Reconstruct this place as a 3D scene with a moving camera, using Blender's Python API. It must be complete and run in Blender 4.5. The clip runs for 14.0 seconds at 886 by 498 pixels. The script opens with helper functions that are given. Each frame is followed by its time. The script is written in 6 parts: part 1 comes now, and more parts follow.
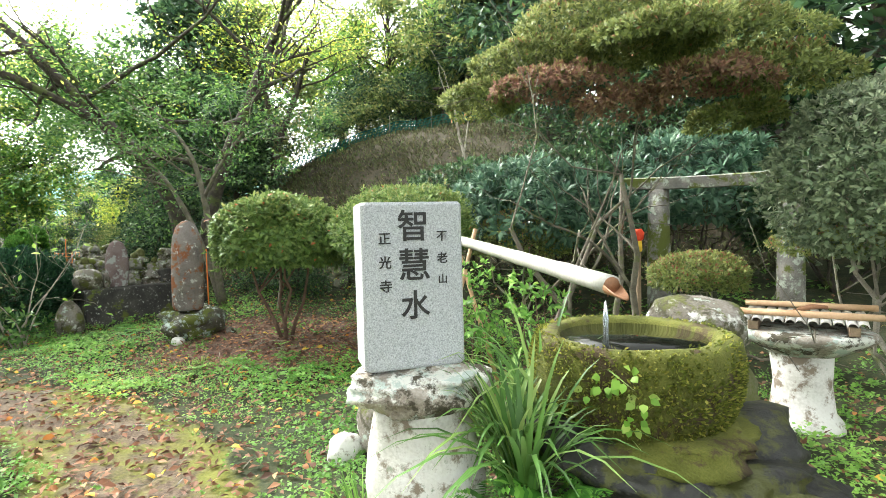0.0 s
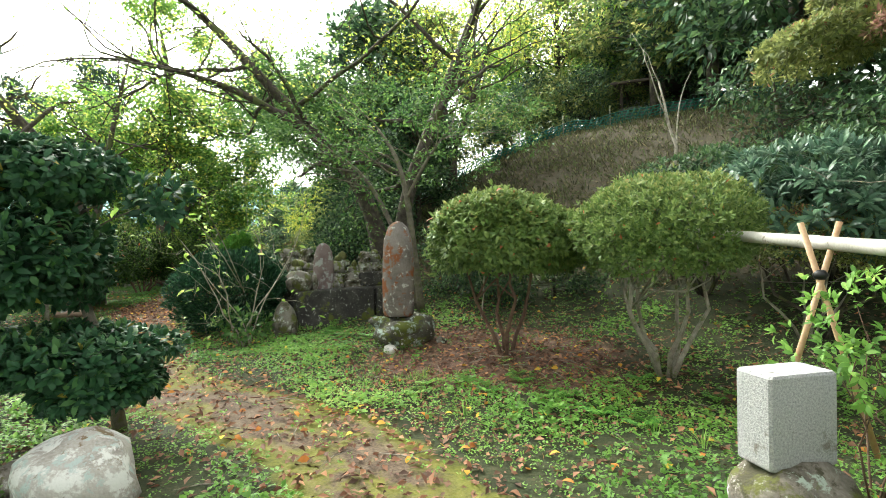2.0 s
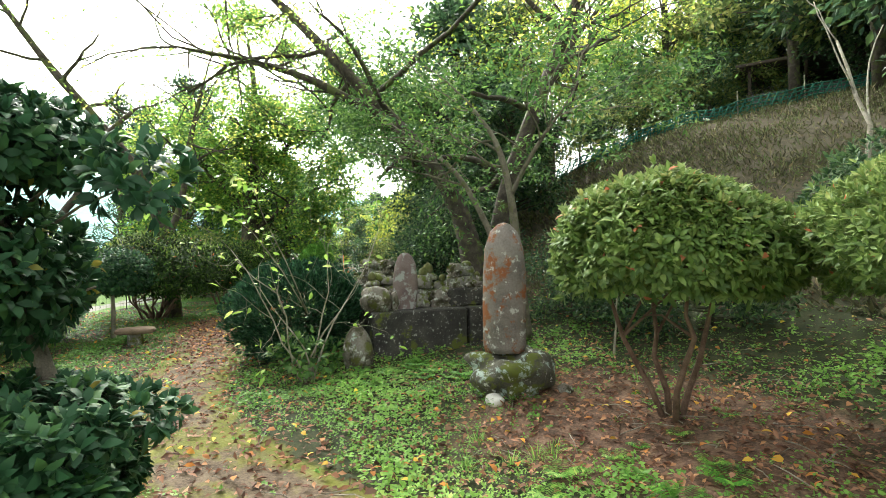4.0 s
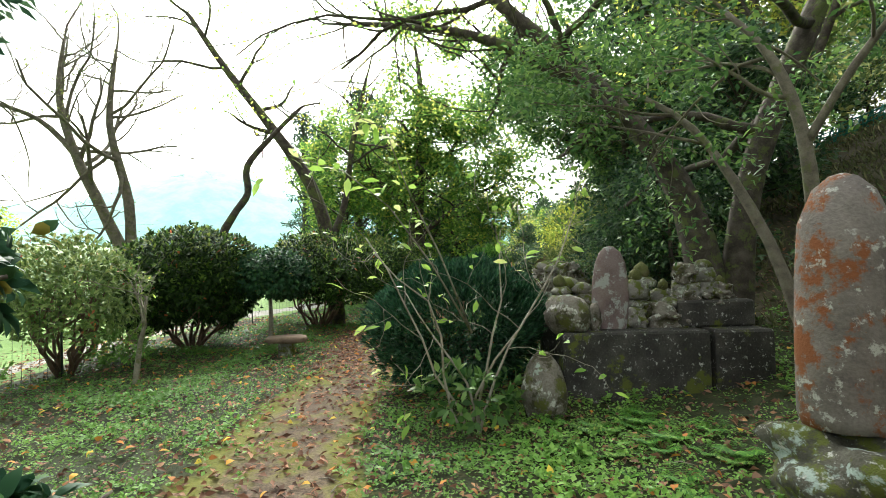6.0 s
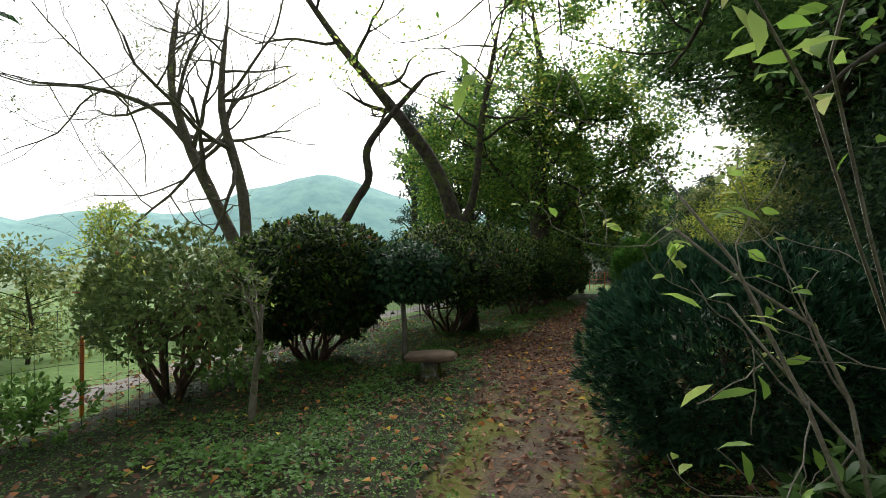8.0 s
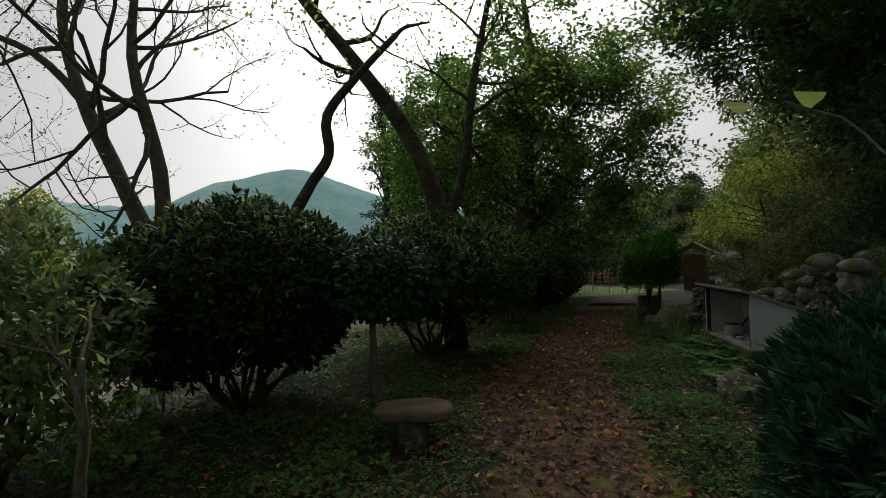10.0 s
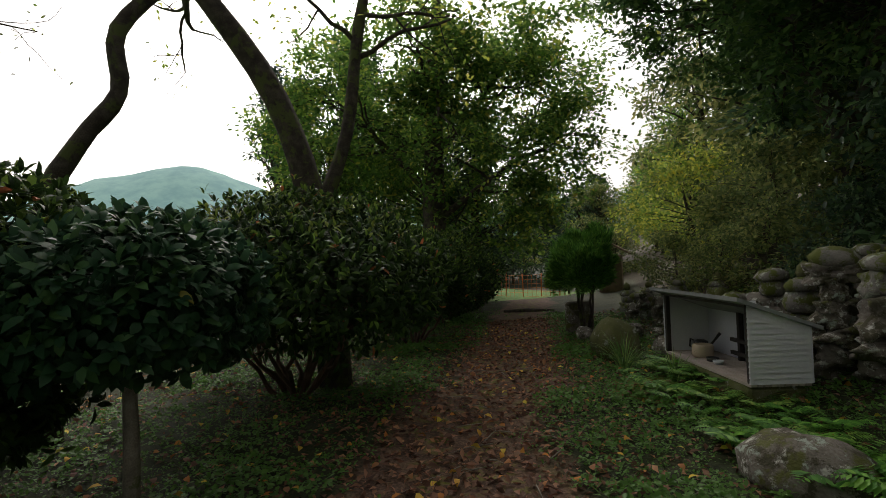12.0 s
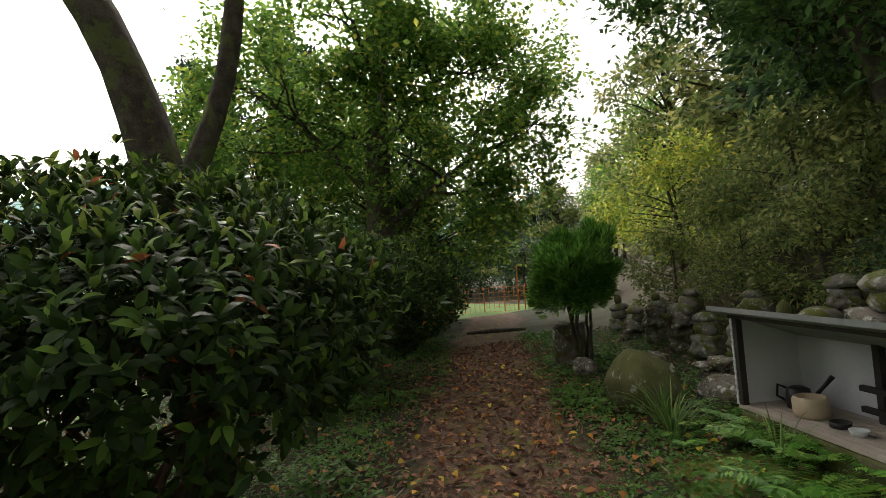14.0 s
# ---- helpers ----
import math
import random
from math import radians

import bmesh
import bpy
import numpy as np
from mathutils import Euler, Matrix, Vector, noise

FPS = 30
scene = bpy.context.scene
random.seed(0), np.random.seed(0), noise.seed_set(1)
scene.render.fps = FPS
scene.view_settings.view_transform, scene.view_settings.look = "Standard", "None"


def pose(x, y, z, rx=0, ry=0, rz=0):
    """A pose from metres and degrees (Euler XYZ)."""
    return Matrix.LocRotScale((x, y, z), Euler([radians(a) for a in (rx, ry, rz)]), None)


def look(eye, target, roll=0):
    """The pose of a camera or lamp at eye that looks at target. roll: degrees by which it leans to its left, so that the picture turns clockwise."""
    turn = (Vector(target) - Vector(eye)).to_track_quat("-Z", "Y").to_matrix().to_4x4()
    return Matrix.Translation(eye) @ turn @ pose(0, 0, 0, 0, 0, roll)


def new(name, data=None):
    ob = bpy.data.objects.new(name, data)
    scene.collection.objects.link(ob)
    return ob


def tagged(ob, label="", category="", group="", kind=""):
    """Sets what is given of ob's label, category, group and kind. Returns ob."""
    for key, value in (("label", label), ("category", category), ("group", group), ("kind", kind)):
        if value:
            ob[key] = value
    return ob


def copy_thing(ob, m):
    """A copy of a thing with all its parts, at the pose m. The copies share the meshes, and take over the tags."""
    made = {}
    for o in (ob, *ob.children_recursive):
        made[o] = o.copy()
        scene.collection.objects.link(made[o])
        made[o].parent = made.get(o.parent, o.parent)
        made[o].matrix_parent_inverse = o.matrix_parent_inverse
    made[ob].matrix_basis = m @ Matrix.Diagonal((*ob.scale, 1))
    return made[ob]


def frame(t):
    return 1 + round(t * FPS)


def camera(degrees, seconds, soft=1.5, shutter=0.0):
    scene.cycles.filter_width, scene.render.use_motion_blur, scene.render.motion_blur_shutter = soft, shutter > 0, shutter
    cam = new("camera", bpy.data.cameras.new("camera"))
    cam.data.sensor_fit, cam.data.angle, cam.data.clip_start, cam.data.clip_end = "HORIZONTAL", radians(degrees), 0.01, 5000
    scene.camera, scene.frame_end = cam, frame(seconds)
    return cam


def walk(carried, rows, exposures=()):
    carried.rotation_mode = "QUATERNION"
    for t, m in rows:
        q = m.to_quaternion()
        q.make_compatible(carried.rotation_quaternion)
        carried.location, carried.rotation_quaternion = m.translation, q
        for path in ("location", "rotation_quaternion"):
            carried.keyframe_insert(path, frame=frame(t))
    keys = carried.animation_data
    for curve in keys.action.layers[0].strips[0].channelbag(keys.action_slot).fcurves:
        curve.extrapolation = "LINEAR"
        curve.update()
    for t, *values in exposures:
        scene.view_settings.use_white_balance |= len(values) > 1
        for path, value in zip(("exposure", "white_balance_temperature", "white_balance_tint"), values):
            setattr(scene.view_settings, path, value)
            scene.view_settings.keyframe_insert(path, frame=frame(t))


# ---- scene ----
cam = camera(81.6, 14.0, 0.8)
PATH = [
    (0, (0.877, 1.369, 1.587), (0.13, 3.222, 1.5), -1.6),
    (0.5, (0.605, 1.376, 1.577), (-0.324, 3.146, 1.495), -1.9),
    (1, (0.294, 1.515, 1.578), (-0.767, 3.21, 1.519), -1.7),
    (1.5, (-0.158, 1.541, 1.553), (-1.295, 3.186, 1.502), -1.5),
    (2, (-0.573, 1.713, 1.504), (-1.799, 3.292, 1.47), -1.4),
    (4.3, (-2.291, 3.111, 1.481), (-3.803, 4.42, 1.503), -1.3),
    (4.5, (-2.465, 3.23, 1.461), (-4.016, 4.492, 1.488), -1.2),
    (5, (-2.902, 3.514, 1.432), (-4.528, 4.677, 1.48), -0.4),
    (5.5, (-3.43, 3.749, 1.373), (-5.153, 4.763, 1.428), -0.9),
    (6, (-3.903, 3.96, 1.341), (-5.716, 4.801, 1.41), -1.2),
    (6.5, (-4.468, 4.018, 1.307), (-6.341, 4.716, 1.382), -1.4),
    (7, (-5.0, 3.915, 1.271), (-6.918, 4.474, 1.357), -2.3),
    (7.5, (-5.569, 3.804, 1.266), (-7.509, 4.282, 1.359), -2.7),
    (7.7, (-5.791, 3.773, 1.303), (-7.731, 4.252, 1.38), -2.2),
    (9.8, (-8.036, 4.081, 1.411), (-9.966, 4.603, 1.464), -1.7),
    (10, (-8.205, 4.149, 1.423), (-10.114, 4.744, 1.477), -1.7),
    (10.5, (-8.741, 4.409, 1.404), (-10.605, 5.132, 1.45), -2.1),
    (11, (-9.264, 4.679, 1.366), (-11.095, 5.483, 1.418), -1.8),
    (11.5, (-9.791, 4.919, 1.369), (-11.588, 5.795, 1.419), -2.0),
    (12, (-10.295, 5.243, 1.377), (-12.072, 6.16, 1.431), -2.0),
    (12.5, (-10.792, 5.565, 1.383), (-12.523, 6.565, 1.448), -2.1),
    (13, (-11.306, 5.808, 1.381), (-13.027, 6.825, 1.451), -2.8),
    (13.5, (-11.75, 6.062, 1.398), (-13.453, 7.108, 1.48), -3.2),
    (14, (-12.275, 6.331, 1.403), (-13.955, 7.413, 1.498), -4.2),
]
EXPOSURES = [(0, 2.45, 6550, 5), (1.5, 2.25, 6700, 4), (2.2, 2.15, 6750, 3), (4.3, 2.25, 6800, 3), (5.5, 2.15, 6750, 3), (6.2, 1.7, 6600, 5), (7.0, 1.05, 6500, 8), (7.7, 0.7, 6500, 9), (9.8, -0.8, 6500, 10), (10.5, -0.85, 6600, 11), (11.0, -0.6, 6700, 12), (12.5, 0.1, 7000, 14), (14.0, 0.75, 7100, 14)]
walk(cam, [(t, look(eye, target, roll)) for t, eye, target, roll in PATH], EXPOSURES)

# ---- light ----
world = bpy.data.worlds.new("world")
scene.world = world
world.use_nodes = True
wn, wl = world.node_tree.nodes, world.node_tree.links
sky = wn.new("ShaderNodeTexSky")
sky.sky_type, sky.sun_disc = "NISHITA", False
sky.sun_elevation, sky.sun_rotation = radians(40), radians(285)
sky.dust_density, sky.air_density = 4.0, 1.0
grey = wn.new("ShaderNodeHueSaturation")
grey.inputs["Saturation"].default_value = 0.12
wl.new(sky.outputs[0], grey.inputs["Color"])
wl.new(grey.outputs[0], wn["Background"].inputs[0])
wn["Background"].inputs[1].default_value = 0.15
sun = new("sun", bpy.data.lights.new("sun", "SUN"))
sun.data.energy, sun.data.angle, sun.data.color = 0.6, radians(25), (1.0, 0.97, 0.92)
sun.matrix_world = look((-29, 7.8, 25), (0, 0, 0))

# ---- materials ----
def nodes_of(name):
    m = bpy.data.materials.new(name)
    m.use_nodes = True
    return m, m.node_tree.nodes, m.node_tree.links


def ramp(n, stops):
    r = n.new("ShaderNodeValToRGB")
    e = r.color_ramp.elements
    while len(e) < len(stops):
        e.new(0.5)
    for el, (p, c) in zip(e, stops):
        el.position, el.color = p, (*c, 1)
    return r


def surf(name, c1, c2, c3=None, scale=6.0, fine=60.0, rough=0.85, bump=0.4, spot=None, spot_scale=9.0, spot_at=0.6, metal=0.0):
    """A weathered surface: two scales of colour noise, optional spots such as lichen or moss, and relief."""
    m, n, l = nodes_of(name)
    b = n["Principled BSDF"]
    co = n.new("ShaderNodeTexCoord")
    big, small = n.new("ShaderNodeTexNoise"), n.new("ShaderNodeTexNoise")
    big.inputs["Scale"].default_value, big.inputs["Detail"].default_value = scale, 6
    small.inputs["Scale"].default_value, small.inputs["Detail"].default_value = fine, 3
    for t in (big, small):
        l.new(co.outputs["Object"], t.inputs["Vector"])
    r = ramp(n, [(0.35, c1), (0.65, c2)] if c3 is None else [(0.32, c1), (0.5, c2), (0.68, c3)])
    add = n.new("ShaderNodeMix")
    add.inputs[0].default_value = 0.35
    l.new(big.outputs["Fac"], add.inputs[2])
    l.new(small.outputs["Fac"], add.inputs[3])
    l.new(add.outputs[0], r.inputs[0])
    out = r.outputs[0]
    if spot:
        for k, (colour, at, sc) in enumerate(spot):
            s = n.new("ShaderNodeTexNoise")
            s.inputs["Scale"].default_value, s.inputs["Detail"].default_value, s.inputs["Roughness"].default_value = sc, 8, 0.72
            mp = n.new("ShaderNodeMapping")
            mp.inputs["Location"].default_value = (3.1 * k + 1, 7.7 * k, 2.3)
            l.new(co.outputs["Object"], mp.inputs["Vector"])
            l.new(mp.outputs[0], s.inputs["Vector"])
            sr = ramp(n, [(at - 0.075, (0, 0, 0)), (at - 0.02, (1, 1, 1))])
            l.new(s.outputs["Fac"], sr.inputs[0])
            mx = n.new("ShaderNodeMix")
            mx.data_type = "RGBA"
            l.new(sr.outputs[0], mx.inputs[0])
            l.new(out, mx.inputs[6])
            mx.inputs[7].default_value = (*colour, 1)
            out = mx.outputs[2]
    l.new(out, b.inputs["Base Color"])
    b.inputs["Roughness"].default_value, b.inputs["Metallic"].default_value = rough, metal
    bp = n.new("ShaderNodeBump")
    bp.inputs["Strength"].default_value, bp.inputs["Distance"].default_value = bump, 0.02
    l.new(add.outputs[0], bp.inputs["Height"])
    l.new(bp.outputs[0], b.inputs["Normal"])
    return m


def leafy(name, stops, rough=0.45, passes=0.3, spec=0.4, glow=2.3):
    """Leaves: each takes its colour from its own value v."""
    m, n, l = nodes_of(name)
    b = n["Principled BSDF"]
    at = n.new("ShaderNodeAttribute")
    at.attribute_name = "v"
    r = ramp(n, [(p, (c[0] * 1.18, c[1] * 1.27, c[2] * 1.3)) for p, c in stops])
    l.new(at.outputs["Fac"], r.inputs[0])
    l.new(r.outputs[0], b.inputs["Base Color"])
    b.inputs["Roughness"].default_value = rough
    b.inputs["Specular IOR Level"].default_value = spec
    tr = n.new("ShaderNodeBsdfTranslucent")
    r2 = ramp(n, [(p, (min(0.8, c[0] * glow), min(0.8, c[1] * glow * 0.9), min(0.8, c[2] * glow * 1.3))) for p, c in stops])
    l.new(at.outputs["Fac"], r2.inputs[0])
    l.new(r2.outputs[0], tr.inputs["Color"])
    mix = n.new("ShaderNodeMixShader")
    mix.inputs[0].default_value = passes
    l.new(b.outputs[0], mix.inputs[1])
    l.new(tr.outputs[0], mix.inputs[2])
    l.new(mix.outputs[0], n["Material Output"].inputs["Surface"])
    return m


LICHEN, PALE, MOSS = (0.42, 0.46, 0.38), (0.62, 0.62, 0.57), (0.10, 0.12, 0.02)
BARK = surf("bark", (0.025, 0.02, 0.016), (0.06, 0.048, 0.038), (0.12, 0.105, 0.085), 9, 90, 0.95, 0.8, [((0.09, 0.11, 0.035), 0.6, 5)])
PALEBARK = surf("pale_bark", (0.16, 0.14, 0.11), (0.3, 0.27, 0.22), (0.42, 0.4, 0.34), 12, 110, 0.9, 0.6, [((0.16, 0.18, 0.08), 0.62, 8)])
GREYBARK = surf("grey_bark", (0.08, 0.07, 0.055), (0.16, 0.14, 0.11), (0.24, 0.22, 0.17), 12, 110, 0.9, 0.6, [((0.13, 0.14, 0.06), 0.62, 8)])
REDBARK = surf("red_bark", (0.09, 0.05, 0.035), (0.2, 0.13, 0.09), None, 12, 100, 0.9, 0.6)
STONE = surf("old_stone", (0.10, 0.095, 0.085), (0.2, 0.19, 0.17), (0.3, 0.28, 0.25), 7, 80, 0.92, 0.7, [(LICHEN, 0.6, 7), (MOSS, 0.58, 4)])
DARKSTONE = surf("dark_stone", (0.018, 0.018, 0.016), (0.045, 0.042, 0.038), (0.09, 0.083, 0.075), 5, 70, 0.9, 0.6, [((0.45, 0.46, 0.42), 0.66, 22), (MOSS, 0.64, 3)])
STELE = surf("stele_stone", (0.11, 0.095, 0.09), (0.19, 0.165, 0.15), (0.27, 0.24, 0.22), 5, 60, 0.9, 0.6, [((0.24, 0.085, 0.03), 0.6, 3.2), ((0.5, 0.5, 0.46), 0.64, 9), ((0.45, 0.44, 0.22), 0.72, 6)])
PURPLE = surf("purple_stone", (0.12, 0.085, 0.085), (0.2, 0.145, 0.14), (0.26, 0.21, 0.2), 5, 70, 0.9, 0.5, [((0.36, 0.37, 0.35), 0.6, 8)])
WHITESTONE = surf("lime_washed_stone", (0.5, 0.48, 0.43), (0.72, 0.7, 0.66), (0.8, 0.79, 0.76), 4, 60, 0.9, 0.5, [((0.25, 0.2, 0.15), 0.6, 3.5), ((0.3, 0.34, 0.25), 0.68, 8)])
ROCK = surf("lichen_rock", (0.08, 0.07, 0.055), (0.17, 0.15, 0.125), (0.28, 0.26, 0.225), 5, 60, 0.92, 0.7, [((0.58, 0.58, 0.53), 0.62, 7), ((0.06, 0.055, 0.03), 0.58, 5), ((0.34, 0.4, 0.34), 0.65, 9), ((0.1, 0.11, 0.025), 0.63, 3.5)])
CAPSTONE = surf("lichened_cap_stone", (0.14, 0.11, 0.08), (0.33, 0.29, 0.24), (0.5, 0.46, 0.4), 6, 60, 0.92, 0.8, [((0.68, 0.68, 0.62), 0.55, 7), ((0.45, 0.52, 0.47), 0.6, 10), ((0.07, 0.06, 0.04), 0.6, 6)])
PALEROCK = surf("pale_lichen_rock", (0.22, 0.2, 0.17), (0.4, 0.37, 0.33), (0.5, 0.47, 0.43), 4, 60, 0.92, 0.7, [((0.66, 0.66, 0.62), 0.56, 5), ((0.42, 0.5, 0.47), 0.62, 8), ((0.2, 0.14, 0.08), 0.66, 6)])
MOSSROCK = surf("mossy_rock", (0.05, 0.055, 0.02), (0.1, 0.11, 0.03), (0.16, 0.15, 0.09), 5, 90, 0.95, 0.8, [((0.36, 0.37, 0.33), 0.66, 9)])
MOSSY = surf("moss", (0.06, 0.068, 0.01), (0.11, 0.12, 0.02), (0.18, 0.18, 0.04), 7, 120, 1.0, 1.0, [((0.07, 0.05, 0.025), 0.6, 4)])
BASEROCK = surf("lichened_dark_rock", (0.03, 0.03, 0.02), (0.07, 0.068, 0.05), (0.13, 0.125, 0.1), 5, 70, 0.95, 0.9, [(MOSS, 0.56, 4), ((0.34, 0.42, 0.38), 0.61, 6), ((0.5, 0.5, 0.46), 0.66, 12)])
WETROCK = surf("wet_rock", (0.008, 0.008, 0.007), (0.02, 0.02, 0.017), (0.04, 0.04, 0.028), 14, 50, 0.55, 1.0, [((0.06, 0.065, 0.012), 0.58, 6)])
GRANITE = surf("granite", (0.2, 0.21, 0.22), (0.44, 0.46, 0.48), (0.66, 0.68, 0.7), 170, 320, 0.7, 0.08)
ROUGHGRANITE = surf("rough_granite", (0.24, 0.25, 0.25), (0.4, 0.41, 0.41), (0.52, 0.53, 0.52), 90, 260, 0.85, 0.5, [((0.2, 0.19, 0.16), 0.66, 3)])
INK = surf("dark_paint", (0.012, 0.012, 0.012), (0.03, 0.03, 0.03), None, 40, 200, 0.6, 0.1)
BAMBOO = surf("weathered_bamboo", (0.27, 0.26, 0.22), (0.4, 0.39, 0.35), (0.52, 0.51, 0.47), 3, 60, 0.55, 0.2, [((0.16, 0.14, 0.1), 0.68, 6)])
BAMBOOIN = surf("split_bamboo", (0.2, 0.09, 0.04), (0.32, 0.16, 0.08), None, 8, 90, 0.6, 0.3)
ORANGEBAMBOO = surf("tan_bamboo", (0.42, 0.24, 0.12), (0.58, 0.4, 0.24), None, 4, 60, 0.55, 0.2)
TIMBER = surf("old_timber", (0.16, 0.11, 0.07), (0.3, 0.22, 0.14), None, 6, 90, 0.85, 0.5)
DARKTIMBER = surf("dark_timber", (0.02, 0.017, 0.014), (0.05, 0.043, 0.036), None, 6, 90, 0.8, 0.4)
BOARD = surf("grey_boards", (0.34, 0.29, 0.25), (0.5, 0.44, 0.39), None, 5, 90, 0.8, 0.4)
TIN = surf("painted_tin", (0.66, 0.68, 0.7), (0.78, 0.79, 0.8), None, 3, 60, 0.5, 0.15, [((0.4, 0.36, 0.3), 0.74, 5)])
PANEL = surf("pale_panel", (0.64, 0.66, 0.72), (0.74, 0.76, 0.8), None, 2.5, 40, 0.6, 0.1)
CERAMIC = surf("cream_ceramic", (0.5, 0.4, 0.27), (0.62, 0.52, 0.38), None, 8, 60, 0.4, 0.1)
WHITECERAMIC = surf("white_ceramic", (0.62, 0.68, 0.7), (0.72, 0.76, 0.77), None, 8, 60, 0.3, 0.05)
BLACK = surf("black_plastic", (0.012, 0.012, 0.013), (0.025, 0.025, 0.027), None, 8, 60, 0.45, 0.1)
WIRE = surf("fence_wire", (0.025, 0.035, 0.03), (0.05, 0.06, 0.05), None, 20, 90, 0.6, 0.2, None, metal=0.4)
ORANGE = surf("orange_plastic", (0.75, 0.18, 0.03), (0.85, 0.28, 0.06), None, 8, 40, 0.6, 0.1)
RED = surf("red_cloth", (0.7, 0.04, 0.015), (0.8, 0.09, 0.03), None, 20, 80, 0.8, 0.3)
YELLOW = surf("yellow_cloth", (0.75, 0.45, 0.03), (0.8, 0.55, 0.06), None, 20, 80, 0.8, 0.3)
NET = surf("green_net", (0.015, 0.11, 0.075), (0.03, 0.17, 0.12), None, 6, 60, 0.8, 0.3)
TARP = surf("hut_board", (0.2, 0.22, 0.22), (0.32, 0.33, 0.33), None, 2, 20, 0.8, 0.2)
SHEDLIGHT = surf("hut_grey", (0.07, 0.08, 0.08), (0.13, 0.14, 0.135), None, 2, 20, 0.8, 0.2)
SHED = surf("hut_wood", (0.04, 0.03, 0.025), (0.09, 0.07, 0.055), None, 3, 30, 0.9, 0.3)
SPLASH = surf("snow_white", (0.8, 0.8, 0.8), (0.85, 0.85, 0.85), None, 8, 60, 0.2, 0.05)
L_AZALEA = leafy("azalea_leaf", [(0, (0.045, 0.09, 0.02)), (0.55, (0.115, 0.18, 0.04)), (0.93, (0.22, 0.28, 0.075)), (1, (0.4, 0.12, 0.05))])
L_AUTUMN = leafy("tired_azalea_leaf", [(0, (0.065, 0.09, 0.024)), (0.5, (0.145, 0.18, 0.045)), (0.8, (0.25, 0.28, 0.075)), (0.9, (0.2, 0.08, 0.04)), (1, (0.32, 0.16, 0.08))])
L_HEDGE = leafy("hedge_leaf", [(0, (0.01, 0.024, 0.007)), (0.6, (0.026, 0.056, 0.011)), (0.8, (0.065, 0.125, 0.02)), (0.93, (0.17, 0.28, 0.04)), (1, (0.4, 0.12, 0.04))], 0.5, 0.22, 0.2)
L_CAMELLIA = leafy("camellia_leaf", [(0, (0.012, 0.036, 0.018)), (0.7, (0.03, 0.085, 0.034)), (0.96, (0.07, 0.15, 0.04)), (1, (0.2, 0.18, 0.03))], 0.5, 0.14, 0.25)
L_GREYAZ = leafy("grey_green_leaf", [(0, (0.06, 0.09, 0.045)), (0.6, (0.15, 0.19, 0.095)), (1, (0.28, 0.31, 0.17))], 0.45, 0.3)
L_RHODO = leafy("rhododendron_leaf", [(0, (0.025, 0.06, 0.035)), (0.6, (0.07, 0.14, 0.075)), (1, (0.16, 0.24, 0.13))], 0.35, 0.2)
L_DARK = leafy("evergreen_leaf", [(0, (0.012, 0.03, 0.013)), (0.6, (0.034, 0.076, 0.026)), (1, (0.085, 0.15, 0.042))], 0.4, 0.32, 0.4, 2.6)
L_MAPLE = leafy("green_tree_leaf", [(0, (0.035, 0.08, 0.014)), (0.6, (0.08, 0.17, 0.025)), (0.9, (0.17, 0.26, 0.035)), (1, (0.45, 0.33, 0.04))], 0.5, 0.5, 0.4, 3.0)
L_MIX = leafy("turning_leaf", [(0, (0.04, 0.09, 0.014)), (0.55, (0.1, 0.18, 0.025)), (0.85, (0.26, 0.32, 0.04)), (1, (0.6, 0.46, 0.05))], 0.5, 0.65, 0.3, 3.6)
L_MID = leafy("mid_green_leaf", [(0, (0.025, 0.07, 0.016)), (0.6, (0.06, 0.13, 0.026)), (1, (0.13, 0.22, 0.045))], 0.45, 0.36, 0.4, 2.5)
L_YELLOW = leafy("yellowing_leaf", [(0, (0.07, 0.13, 0.02)), (0.5, (0.17, 0.24, 0.03)), (0.85, (0.38, 0.38, 0.045)), (1, (0.6, 0.4, 0.03))], 0.5, 0.55, 0.4, 3.0)
L_OLIVE = leafy("olive_leaf", [(0, (0.045, 0.08, 0.02)), (0.6, (0.11, 0.155, 0.035)), (1, (0.22, 0.23, 0.06))], 0.5, 0.42, 0.4, 2.8)
L_CYPRESS = leafy("cypress_spray", [(0, (0.008, 0.035, 0.016)), (0.7, (0.02, 0.075, 0.03)), (1, (0.05, 0.13, 0.045))], 0.6, 0.15)
L_THUJA = leafy("thuja_spray", [(0, (0.03, 0.1, 0.016)), (0.6, (0.09, 0.23, 0.03)), (1, (0.18, 0.35, 0.05))], 0.55, 0.35)
L_CEDAR = leafy("conifer_spray", [(0, (0.015, 0.04, 0.02)), (0.7, (0.04, 0.085, 0.04)), (1, (0.09, 0.15, 0.07))], 0.6, 0.2)
L_HERB = leafy("herb_leaf", [(0, (0.05, 0.12, 0.02)), (0.5, (0.12, 0.25, 0.04)), (0.9, (0.23, 0.38, 0.075)), (1, (0.34, 0.4, 0.09))], 0.5, 0.35)
L_FERN = leafy("fern_leaf", [(0, (0.04, 0.12, 0.02)), (0.6, (0.09, 0.24, 0.035)), (1, (0.2, 0.38, 0.06))], 0.45, 0.35)
L_GRASS = leafy("blade_leaf", [(0, (0.05, 0.11, 0.025)), (0.6, (0.1, 0.2, 0.04)), (1, (0.28, 0.36, 0.1))], 0.35, 0.3)
